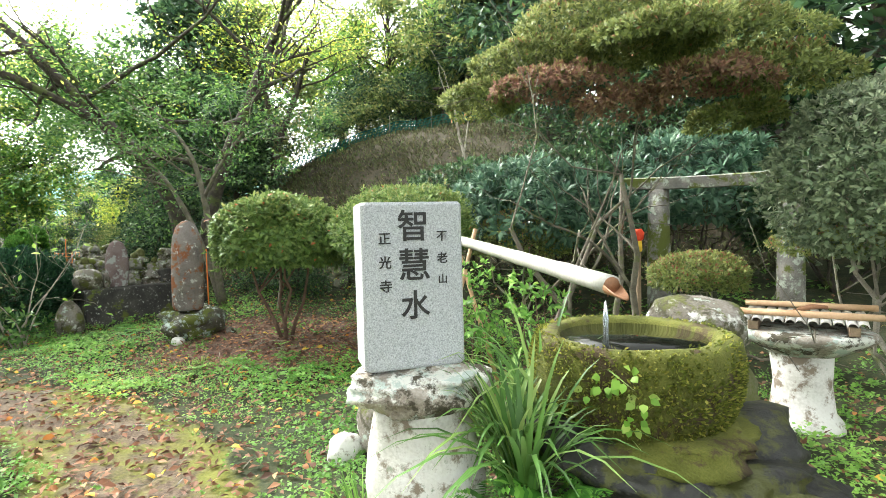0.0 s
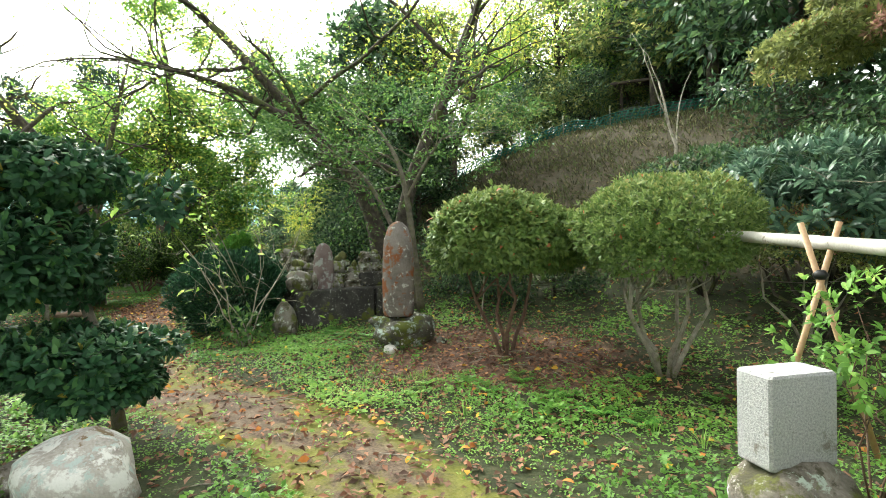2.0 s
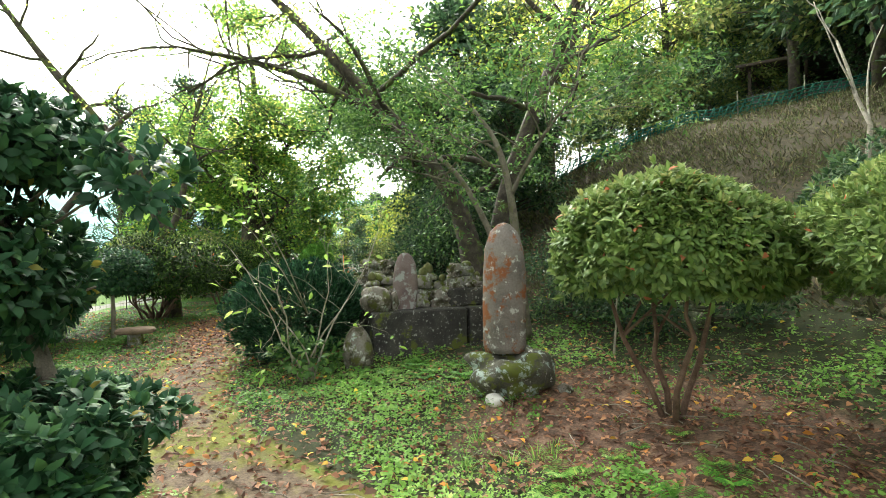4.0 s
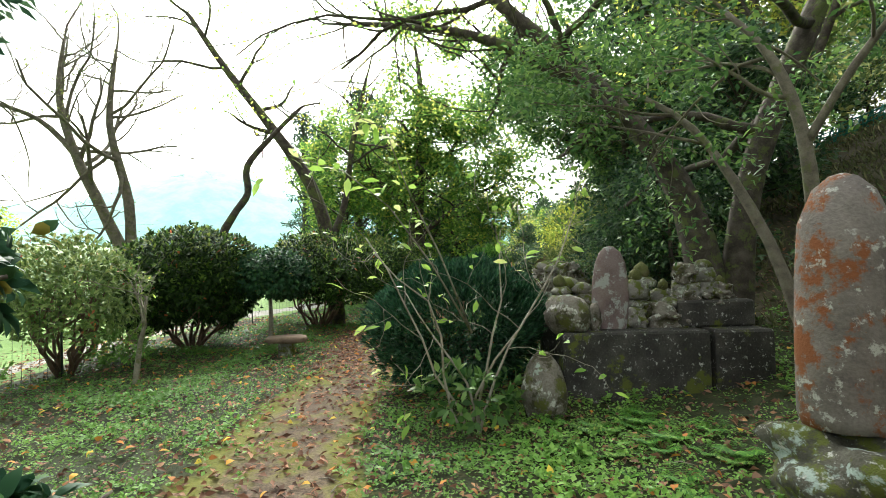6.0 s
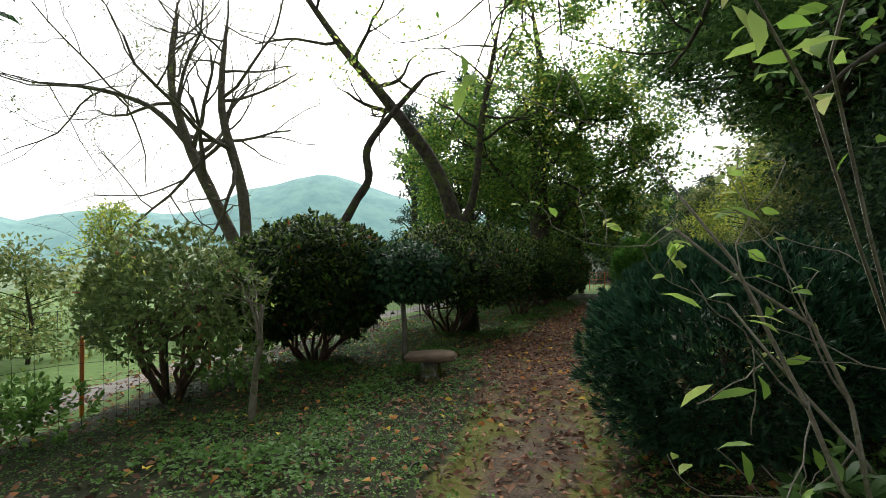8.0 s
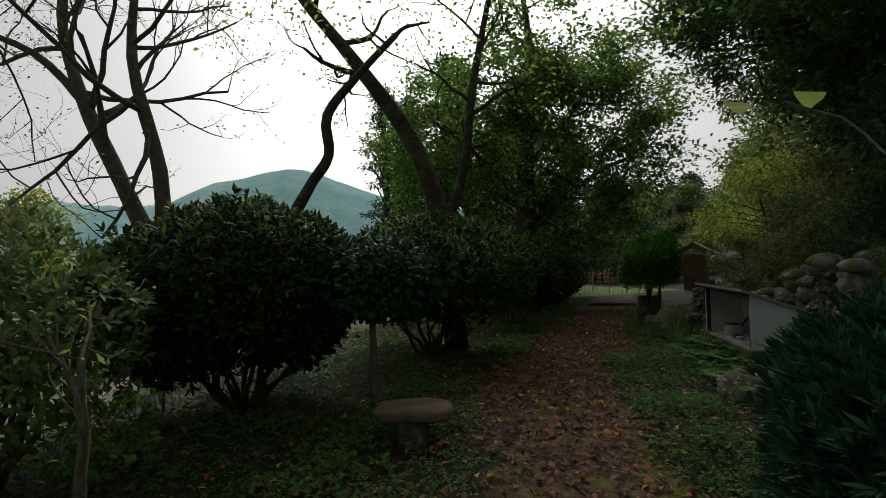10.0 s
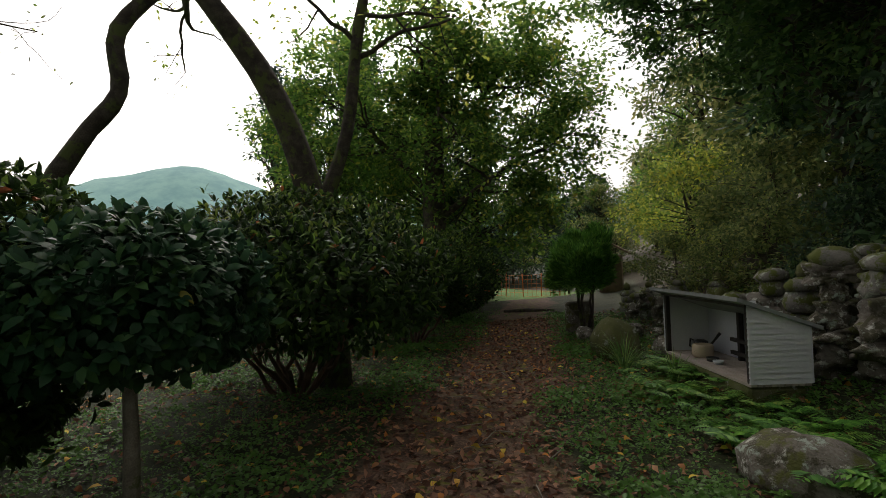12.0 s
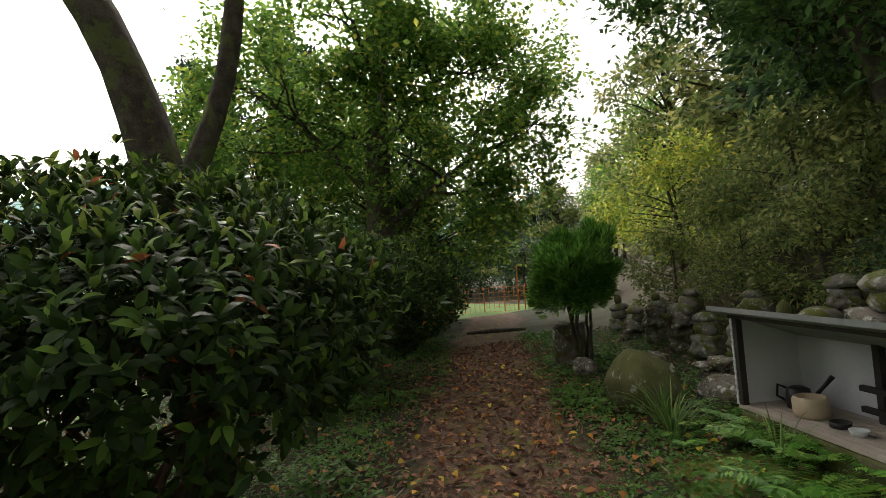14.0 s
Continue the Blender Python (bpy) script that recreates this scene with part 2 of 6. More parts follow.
L_LIME = leafy("lime_leaf", [(0, (0.13, 0.26, 0.03)), (0.6, (0.24, 0.4, 0.06)), (1, (0.42, 0.52, 0.12))], 0.45, 0.45)
L_FALLEN = leafy("fallen_leaf", [(0, (0.045, 0.026, 0.018)), (0.45, (0.13, 0.065, 0.04)), (0.75, (0.22, 0.12, 0.075)), (0.9, (0.5, 0.17, 0.03)), (1, (0.68, 0.5, 0.06))], 0.75, 0.15)
L_LITTER = leafy("leaf_litter", [(0, (0.04, 0.024, 0.016)), (0.4, (0.15, 0.07, 0.042)), (0.8, (0.34, 0.16, 0.09)), (1, (0.5, 0.24, 0.1))], 0.7, 0.08)


def water_material():
    m, n, l = nodes_of("water")
    b = n["Principled BSDF"]
    b.inputs["Base Color"].default_value = (0.012, 0.013, 0.01, 1)
    b.inputs["Roughness"].default_value = 0.04
    b.inputs["IOR"].default_value = 1.33
    t = n.new("ShaderNodeTexNoise")
    t.inputs["Scale"].default_value = 9
    bp = n.new("ShaderNodeBump")
    bp.inputs["Strength"].default_value, bp.inputs["Distance"].default_value = 0.15, 0.02
    l.new(t.outputs["Fac"], bp.inputs["Height"])
    l.new(bp.outputs[0], b.inputs["Normal"])
    return m


WATER = water_material()


def ground_material():
    """Bare trodden earth on the path, moss at its edges, dark humus under the herbs, brown litter where marked."""
    m, n, l = nodes_of("ground_soil")
    b = n["Principled BSDF"]
    geo = n.new("ShaderNodeNewGeometry")

    def tex(scale, detail=5, rough=0.6):
        t = n.new("ShaderNodeTexNoise")
        t.inputs["Scale"].default_value, t.inputs["Detail"].default_value, t.inputs["Roughness"].default_value = scale, detail, rough
        l.new(geo.outputs["Position"], t.inputs["Vector"])
        return t.outputs["Fac"]

    def attr(name):
        a = n.new("ShaderNodeAttribute")
        a.attribute_name = name
        return a.outputs["Fac"]

    def math_(op, a, bb):
        x = n.new("ShaderNodeMath")
        x.operation, x.use_clamp = op, False
        for k, s in enumerate((a, bb)):
            if isinstance(s, (int, float)):
                x.inputs[k].default_value = s
            else:
                l.new(s, x.inputs[k])
        return x.outputs[0]

    def mixc(f, a, bb):
        x = n.new("ShaderNodeMix")
        x.data_type = "RGBA"
        l.new(f, x.inputs[0])
        l.new(a, x.inputs[6])
        l.new(bb, x.inputs[7])
        return x.outputs[2]

    def step(v, lo, hi):
        r = ramp(n, [(lo, (0, 0, 0)), (hi, (1, 1, 1))])
        l.new(v, r.inputs[0])
        return r.outputs[0]

    def cols(v, stops):
        r = ramp(n, stops)
        l.new(v, r.inputs[0])
        return r.outputs[0]

    n1, n2, n3, n4 = tex(1.3), tex(6), tex(45, 4), tex(2.6)
    fine = math_("ADD", math_("MULTIPLY", n2, 0.5), math_("MULTIPLY", n3, 0.5))
    herb = cols(fine, [(0.35, (0.012, 0.016, 0.006)), (0.5, (0.03, 0.042, 0.012)), (0.65, (0.075, 0.068, 0.03))])
    earth = cols(fine, [(0.38, (0.07, 0.048, 0.032)), (0.5, (0.14, 0.1, 0.066)), (0.62, (0.22, 0.165, 0.115))])
    moss = cols(fine, [(0.35, (0.09, 0.1, 0.014)), (0.5, (0.16, 0.17, 0.025)), (0.65, (0.22, 0.2, 0.05))])
    litter = cols(fine, [(0.37, (0.05, 0.032, 0.022)), (0.5, (0.15, 0.088, 0.06)), (0.63, (0.28, 0.175, 0.12))])
    slope = cols(fine, [(0.35, (0.022, 0.022, 0.01)), (0.5, (0.055, 0.045, 0.024)), (0.65, (0.1, 0.075, 0.042))])
    field = cols(fine, [(0.35, (0.09, 0.18, 0.04)), (0.5, (0.16, 0.28, 0.07)), (0.65, (0.24, 0.36, 0.12))])
    gravel = cols(fine, [(0.35, (0.2, 0.19, 0.17)), (0.5, (0.32, 0.3, 0.27)), (0.65, (0.42, 0.4, 0.37))])
    p = math_("ADD", attr("path"), math_("MULTIPLY", math_("SUBTRACT", n4, 0.5), 0.9))
    c = mixc(step(p, 0.28, 0.42), herb, moss)
    c = mixc(step(p, 0.52, 0.68), c, mixc(step(n1, 0.49, 0.59), earth, moss))
    q = math_("ADD", attr("litter"), math_("MULTIPLY", math_("SUBTRACT", n1, 0.5), 0.9))
    c = mixc(step(q, 0.42, 0.6), c, litter)
    c = mixc(math_("MULTIPLY", step(p, 0.5, 0.8), math_("MULTIPLY", step(n2, 0.5, 0.6), step(n1, 0.42, 0.52))), c, moss)
    c = mixc(step(attr("slope"), 0.3, 0.7), c, slope)
    c = mixc(step(attr("field"), 0.4, 0.6), c, field)
    c = mixc(step(attr("road"), 0.4, 0.6), c, gravel)
    l.new(c, b.inputs["Base Color"])
    b.inputs["Roughness"].default_value = 0.95
    bp = n.new("ShaderNodeBump")
    bp.inputs["Strength"].default_value, bp.inputs["Distance"].default_value = 0.6, 0.03
    l.new(fine, bp.inputs["Height"])
    l.new(bp.outputs[0], b.inputs["Normal"])
    return m


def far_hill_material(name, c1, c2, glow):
    """Distant woods, the air's haze put into a pale glowing colour."""
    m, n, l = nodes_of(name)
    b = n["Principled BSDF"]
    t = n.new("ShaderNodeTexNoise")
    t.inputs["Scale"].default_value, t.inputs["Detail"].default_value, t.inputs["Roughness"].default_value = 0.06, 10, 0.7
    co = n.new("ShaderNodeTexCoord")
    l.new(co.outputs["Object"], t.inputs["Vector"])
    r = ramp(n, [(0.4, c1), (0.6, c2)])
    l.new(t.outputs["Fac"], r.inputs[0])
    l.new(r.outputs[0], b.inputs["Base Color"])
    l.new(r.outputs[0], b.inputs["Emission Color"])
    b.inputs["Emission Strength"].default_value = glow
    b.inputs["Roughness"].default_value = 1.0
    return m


# ---- builders ----
rng = np.random.default_rng(7)


def mesh_of(name, verts, faces, mat, smooth=True, v=None):
    me = bpy.data.meshes.new(name)
    verts = np.asarray(verts, np.float32).reshape(-1, 3)
    if isinstance(faces, np.ndarray):
        k = faces.shape[1]
        me.vertices.add(len(verts))
        me.vertices.foreach_set("co", verts.ravel())
        me.loops.add(faces.size)
        me.loops.foreach_set("vertex_index", faces.astype(np.int32).ravel())
        me.polygons.add(len(faces))
        me.polygons.foreach_set("loop_start", np.arange(0, faces.size, k, dtype=np.int32))
        me.polygons.foreach_set("loop_total", np.full(len(faces), k, np.int32))
        me.update(calc_edges=True)
    else:
        me.from_pydata(verts.tolist(), [], faces)
    if v is not None:
        me.attributes.new("v", "FLOAT", "POINT").data.foreach_set("value", np.asarray(v, np.float32))
    me.materials.append(mat)
    if smooth:
        me.polygons.foreach_set("use_smooth", np.ones(len(me.polygons), bool))
    me.validate()
    return me


class Geo:
    """Collects vertices and faces for one mesh."""

    def __init__(self):
        self.v, self.f, self.k = [], [], 0

    def add(self, verts, faces):
        verts = [tuple(p) for p in verts]
        self.f += [[i + self.k for i in f] for f in faces]
        self.v += verts
        self.k += len(verts)
        return self

    def box(self, c, s, rz=0.0, bevel=0.0):
        x, y, z = (a / 2 for a in s)
        bv = min(bevel, x * 0.9, y * 0.9, z * 0.9)
        ca, sa = math.cos(rz), math.sin(rz)
        ring = [(x - bv, -y), (x, -y + bv), (x, y - bv), (x - bv, y), (-x + bv, y), (-x, y - bv), (-x, -y + bv), (-x + bv, -y)] if bv else [(x, -y), (x, y), (-x, y), (-x, -y)]
        levels = [(-z, 1 - bv / max(x, y)), (-z + bv, 1), (z - bv, 1), (z, 1 - bv / max(x, y))] if bv else [(-z, 1), (z, 1)]
        pts, n = [], len(ring)
        for h, sc in levels:
            pts += [(c[0] + (px * ca - py * sa) * sc, c[1] + (px * sa + py * ca) * sc, c[2] + h) for px, py in ring]
        fs = [[j * n + i, j * n + (i + 1) % n, (j + 1) * n + (i + 1) % n, (j + 1) * n + i] for j in range(len(levels) - 1) for i in range(n)]
        fs += [list(range(n))[::-1], [(len(levels) - 1) * n + i for i in range(n)]]
        return self.add(pts, fs)

    def tube(self, pts, radii, sides=7):
        pts = [Vector(p) for p in pts]
        if isinstance(radii, (int, float)):
            radii = [radii] * len(pts)
        out, up = [], Vector((0.3, 0.2, 0.93))
        for i, p in enumerate(pts):
            d = (pts[min(i + 1, len(pts) - 1)] - pts[max(i - 1, 0)]).normalized()
            if abs(d.dot(up)) > 0.95:
                up = Vector((0.9, 0.3, 0.1))
            a = d.cross(up).normalized()
            up = a.cross(d).normalized()
            for k in range(sides):
                t = 2 * math.pi * k / sides
                out.append(p + (a * math.cos(t) + up * math.sin(t)) * radii[i])
        n = sides
        fs = [[j * n + k, j * n + (k + 1) % n, (j + 1) * n + (k + 1) % n, (j + 1) * n + k] for j in range(len(pts) - 1) for k in range(n)]
        fs += [list(range(n))[::-1], [(len(pts) - 1) * n + k for k in range(n)]]
        return self.add(out, fs)

    def lathe(self, prof, n=24, c=(0, 0, 0), wob=0.0, seed=0.0):
        out = []
        for r, z in prof:
            for k in range(n):
                t = 2 * math.pi * k / n
                q = r * (1 + wob * noise.noise((math.cos(t) * 1.6 + seed, math.sin(t) * 1.6, z * 3 + seed)))
                out.append((c[0] + q * math.cos(t), c[1] + q * math.sin(t), c[2] + z + (wob * 0.3 * r * noise.noise((math.cos(t) * 2, math.sin(t) * 2 + seed, z)))))
        fs = [[j * n + k, j * n + (k + 1) % n, (j + 1) * n + (k + 1) % n, (j + 1) * n + k] for j in range(len(prof) - 1) for k in range(n)]
        fs += [list(range(n))[::-1], [(len(prof) - 1) * n + k for k in range(n)]]
        return self.add(out, fs)

    def mesh(self, name, mat, smooth=True):
        me = mesh_of(name, self.v, self.f, mat, smooth)
        return me


def thing(name, at, label, category, group="", kind="", rz=0.0):
    ob = new(name)
    ob.empty_display_size = 0.1
    ob.matrix_basis = Matrix.Translation(at) @ Matrix.Rotation(rz, 4, "Z")
    return tagged(ob, label, category, group, kind)


def part(name, me, parent, label="", at=None):
    ob = new(name, me)
    ob.parent = parent
    if at is not None:
        ob.matrix_basis = at
    return tagged(ob, label)


def solid(name, me, at, label, category, group="", kind="", rz=0.0):
    ob = new(name, me)
    ob.matrix_basis = Matrix.Translation(at) @ Matrix.Rotation(rz, 4, "Z")
    return tagged(ob, label, category, group, kind)


def rock_mesh(name, size, mat, seed=0.0, rough=0.22, sub=3, square=0.0):
    bm = bmesh.new()
    bmesh.ops.create_icosphere(bm, subdivisions=sub, radius=1.0)
    for v in bm.verts:
        p = v.co.normalized()
        if square:
            mxc = max(abs(p.x), abs(p.y), abs(p.z))
            p = p.lerp(p / mxc * 0.82, square)
        q = p * (1 + rough * noise.noise(p * 1.2 + Vector((seed, seed * 2, 0))) + rough * 0.45 * noise.noise(p * 3.1 + Vector((0, seed, seed))) + rough * 0.22 * noise.noise(p * 6.5 + Vector((seed, 0, 0))) + rough * 0.12 * noise.noise(p * 14))
        v.co = Vector((q.x * size[0], q.y * size[1], q.z * size[2]))
    me = bpy.data.meshes.new(name)
    bm.to_mesh(me)
    bm.free()
    me.materials.append(mat)
    me.polygons.foreach_set("use_smooth", np.ones(len(me.polygons), bool))
    return me


def unit(a):
    return a / np.maximum(np.linalg.norm(a, axis=-1, keepdims=True), 1e-9)


def leaf_mesh(name, p, way, face, length, width, mat, v=None, fold=0.25, six=False):
    """Leaves at p that point along way and face along face; a folded blade each."""
    n = len(p)
    way = unit(way)
    side = unit(np.cross(way, face))
    up = np.cross(side, way)
    length = np.broadcast_to(np.asarray(length, float), (n,))[:, None] * rng.uniform(0.75, 1.25, (n, 1))
    width = np.broadcast_to(np.asarray(width, float), (n,))[:, None] * rng.uniform(0.8, 1.2, (n, 1))
    if six:
        a, f = p, p + way * length - up * length * 0.12
        m1, m2 = p + way * length * 0.33, p + way * length * 0.68
        lift = up * width * fold
        vs = np.stack([a, m1 + side * width * 0.48 + lift, m1 - side * width * 0.48 + lift, m2 + side * width * 0.42 + lift * 0.7, m2 - side * width * 0.42 + lift * 0.7, f], 1)
        fs = np.array([[0, 1, 2], [1, 3, 2], [2, 3, 4], [4, 3, 5]])
    else:
        m1 = p + way * length * 0.5
        lift = up * width * fold
        vs = np.stack([p, m1 + side * width * 0.5 + lift, p + way * length, m1 - side * width * 0.5 + lift], 1)
        fs = np.array([[0, 1, 2], [0, 2, 3]])
    k = vs.shape[1]
    faces = (fs[None] + (np.arange(n) * k)[:, None, None]).reshape(-1, 3)
    if v is None:
        v = rng.random(n)
    return mesh_of(name, vs.reshape(-1, 3), faces, mat, True, np.repeat(v, k))


def sphere_dirs(n):
    return unit(rng.normal(size=(n, 3)))


def lump(d, seed, freq=2.2):
    """A smooth uneven value for each direction."""
    ph = np.array([[1.3, 0.7, 2.1], [2.9, 1.9, 0.4], [0.6, 3.3, 1.7], [4.1, 0.2, 3.7]]) + seed
    fr = np.array([[1, 0.3, 0.6], [-0.5, 1, 0.4], [0.4, -0.7, 1], [1.3, 1.1, -0.9]]) * freq
    return np.sin(d @ fr.T + ph.sum(1)).sum(-1) / 4


def rosettes(tips, out, per, length, spread=0.9):
    """Leaves fanned round each tip: places, ways, faces."""
    n = len(tips)
    o = np.repeat(unit(out), per, 0)
    r = unit(np.cross(o, rng.normal(size=(n * per, 3))))
    tilt = rng.uniform(0.3, 1.0, (n * per, 1)) * spread
    way = unit(o * (1.05 - tilt) + r * tilt + np.array([0, 0, 0.05]))
    p = np.repeat(tips, per, 0) + way * length * 0.12
    return p, way, unit(o + np.array([0, 0, 0.5]))


def crown(name, c, radii, tips, per, length, width, mat, seed=0.0, flat=-0.35, bumpy=0.16, six=False, inner=0.35, vbias=0.0):
    """A clipped shrub's crown: leaf rosettes over an uneven shell, sparser inside."""
    d = sphere_dirs(int(tips * 1.6))
    d = d[d[:, 2] > flat][:tips]
    rad = 1 + bumpy * lump(d, seed) + 0.5 * bumpy * lump(d, seed + 5, 6)
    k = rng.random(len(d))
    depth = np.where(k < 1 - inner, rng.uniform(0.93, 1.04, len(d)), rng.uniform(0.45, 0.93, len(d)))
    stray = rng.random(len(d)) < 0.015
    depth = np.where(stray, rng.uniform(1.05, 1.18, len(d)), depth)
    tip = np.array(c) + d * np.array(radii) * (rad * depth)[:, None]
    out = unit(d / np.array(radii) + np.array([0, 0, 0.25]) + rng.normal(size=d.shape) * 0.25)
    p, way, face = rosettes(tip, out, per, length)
    # Upper shell leaves take lighter tones, inner ones darker: top light put into colour.
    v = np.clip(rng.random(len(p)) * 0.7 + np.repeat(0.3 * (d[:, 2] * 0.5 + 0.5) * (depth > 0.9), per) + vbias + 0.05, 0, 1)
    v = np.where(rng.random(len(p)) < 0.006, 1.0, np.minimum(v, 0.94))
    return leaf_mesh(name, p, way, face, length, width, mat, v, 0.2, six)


def branch_lines(start, way, length, radius, levels, spread=0.7, rise=0.15, kids=4, wander=0.18, steps=6, out=None, tips=None, shrink=0.62):
    """Tapered branching lines; ends gather in tips as (place, way)."""
    out = [] if out is None else out
    tips = [] if tips is None else tips
    p, d = np.array(start, float), unit(np.array(way, float))
    pts, rad = [p.copy()], [radius]
    for i in range(steps):
        d = unit(d + rng.normal(size=3) * wander + np.array([0, 0, rise * 0.3]))
        p = p + d * length / steps
        pts.append(p.copy())
        rad.append(radius * (1 - 0.6 * (i + 1) / steps))
        if levels == 0 and i >= 1:
            tips.append((p.copy(), d.copy()))
    out.append((pts, rad))
    if levels > 0:
        for k in range(kids):
            i = min(steps, int(steps * (0.35 + 0.65 * (k + 1) / kids)))
            dd = unit(d * 0.7 + rng.normal(size=3) * spread + np.array([0, 0, rise]))
            branch_lines(pts[i], dd, length * shrink * rng.uniform(0.75, 1.15), rad[i] * 0.62, levels - 1, spread, rise, kids, wander, steps, out, tips, shrink)
    return out, tips


def limb_mesh(name, lines, mat, thick=0.0, sides=7):
    g = Geo()
    for pts, rad in lines:
        if max(rad) < thick:
            continue
        s = sides if max(rad) > 0.04 else (5 if max(rad) > 0.012 else 3)
        g.tube(pts, [max(r, 0.0025) for r in rad], s)
    return g.mesh(name, mat)


def tip_leaves(name, tips, per, scatter, length, width, mat, droop=0.15, six=False, flatten=0.6, v=None):
    """Leaves spread round twig ends, lying mostly level."""
    t = np.array([a for a, _ in tips])
    w = np.array([b for _, b in tips])
    n = len(t) * per
    p = np.repeat(t, per, 0) + rng.normal(size=(n, 3)) * np.array([scatter, scatter, scatter * flatten])
    way = unit(np.repeat(w, per, 0) * 0.5 + rng.normal(size=(n, 3)) * np.array([1, 1, 0.5]) - np.array([0, 0, droop]))
    face = unit(rng.normal(size=(n, 3)) * 0.5 + np.array([0, 0, 1]))
    return leaf_mesh(name, p, way, face, length, width, mat, v, 0.15, six)

# ---- terrain ----
WAY = np.array([(3.5, 0.3), (0.5, 1.8), (-1.2, 3.0), (-2.5, 3.8), (-3.7, 4.25), (-5.2, 4.25), (-6.5, 4.1), (-8.0, 4.5), (-10.3, 5.6), (-12.0, 6.4), (-14.0, 7.2), (-15.4, 8.7), (-20.1, 12.2), (-25.5, 16.6), (-30, 20)])
FOOT_X = [-60, -25, -17, -13, -9, -6.3, -3, 2, 12, 40]
FOOT_Y = [48, 20.5, 12.6, 10.2, 9.2, 9.6, 10.0, 10.8, 10.5, 10]


def sp(x, k):
    return np.where(x / k > 20, x, k * np.log1p(np.exp(np.minimum(x / k, 20))))


def path_distance(x, y):
    best = np.full(np.shape(x), 1e9)
    for a, b in zip(WAY[:-1], WAY[1:]):
        ab = b - a
        t = np.clip(((x - a[0]) * ab[0] + (y - a[1]) * ab[1]) / (ab @ ab), 0, 1)
        best = np.minimum(best, np.hypot(x - a[0] - t * ab[0], y - a[1] - t * ab[1]))
    return best


def ground_z(x, y):
    x, y = np.asarray(x, float), np.asarray(y, float)
    d = y - np.interp(x, FOOT_X, FOOT_Y)
    rise = np.interp(x, [-30, -18, -12, -9, 5], [0.3, 0.36, 0.46, 0.48, 0.48])
    hill = rise * sp(d, 0.5)
    top = 6.2
    hill = top - sp(top - hill, 0.6)
    hill = np.maximum(hill, 0)
    apron = np.interp(x, [-12, -8, -5, 0], [0.02, 0.05, 0.1, 0.13]) * np.clip(d + 3.6, 0, 3.6)
    mound = 0.32 * np.exp(-(((x - 1.0) / 1.5) ** 2 + ((y - 4.3) / 1.6) ** 2))
    low = -0.35 * np.clip((1.6 - y + 0.32 * np.clip(-x - 11, -3, 30) * 1.0) / 3.0, 0, 1) * np.clip((-9.5 - x) / 2, 0, 1)
    fine = 0.035 * np.sin(x * 1.7 + 0.6 * y) * np.cos(y * 1.3 - 0.4 * x) + 0.015 * np.sin(5.1 * x + 1) * np.sin(4.3 * y)
    return hill + apron + mound + low + fine * np.clip(path_distance(x, y) - 0.2, 0.25, 1)


def gz(x, y):
    return float(ground_z(x, y))


def spread(lo, hi, step, far):
    mid = np.arange(lo, hi + step, step)
    out = [step]
    while sum(out) < far:
        out.append(out[-1] * 1.35)
    o = np.cumsum(out)
    return np.concatenate([lo - o[::-1], mid, hi + o])


def litter_mark(x, y):
    a = np.exp(-(((x + 3.9) / 1.9) ** 2 + ((y - 7.0) / 1.35) ** 2)) * 1.15
    b = np.exp(-(path_distance(x, y) / 1.0) ** 2) * (0.3 + 0.5 * np.clip((-10.0 - x) / 2, 0, 1))
    return a + b


def build_ground():
    xs, ys = spread(-30, 6, 0.14, 1800), spread(-4, 26, 0.14, 1800)
    gx, gy = np.meshgrid(xs, ys)
    z = ground_z(gx, gy)
    nx = len(xs)
    i = (np.arange(len(ys) - 1)[:, None] * nx + np.arange(nx - 1)[None]).ravel()
    me = mesh_of("ground", np.stack([gx, gy, z], -1).reshape(-1, 3), np.stack([i, i + 1, i + nx + 1, i + nx], 1), ground_material())
    d = gy - np.interp(gx, FOOT_X, FOOT_Y)
    fence = -1.2 + 0.0 * gx + np.interp(gx, [-30, -22, -18, -14.8, -11.1, -10.6], [15, 8.6, 5.0, 3.1, 1.9, -1.0])
    marks = {
        "path": np.clip(np.maximum(1.12 - path_distance(gx, gy) / 0.72, 0.9 * np.exp(-(((gx + 13.9) / 0.55) ** 2 + ((gy - 9.35) / 0.35) ** 2))), 0, 1),
        "litter": litter_mark(gx, gy),
        "slope": np.clip(d / 1.5, 0, 1),
        "field": (((gy < fence + 0.4) & (gx < -9.5)) | ((gx < -25.2) & (gy < 19.5))).astype(float),
        "road": ((gy < fence - 0.2) & (gy > fence - 1.5) & (gx < -9.5)).astype(float),
    }
    for k, a in marks.items():
        me.attributes.new(k, "FLOAT", "POINT").data.foreach_set("value", a.ravel().astype(np.float32))
    tagged(new("ground", me), "trodden earth, moss and herb-covered garden ground", "ground", kind="structure")


build_ground()


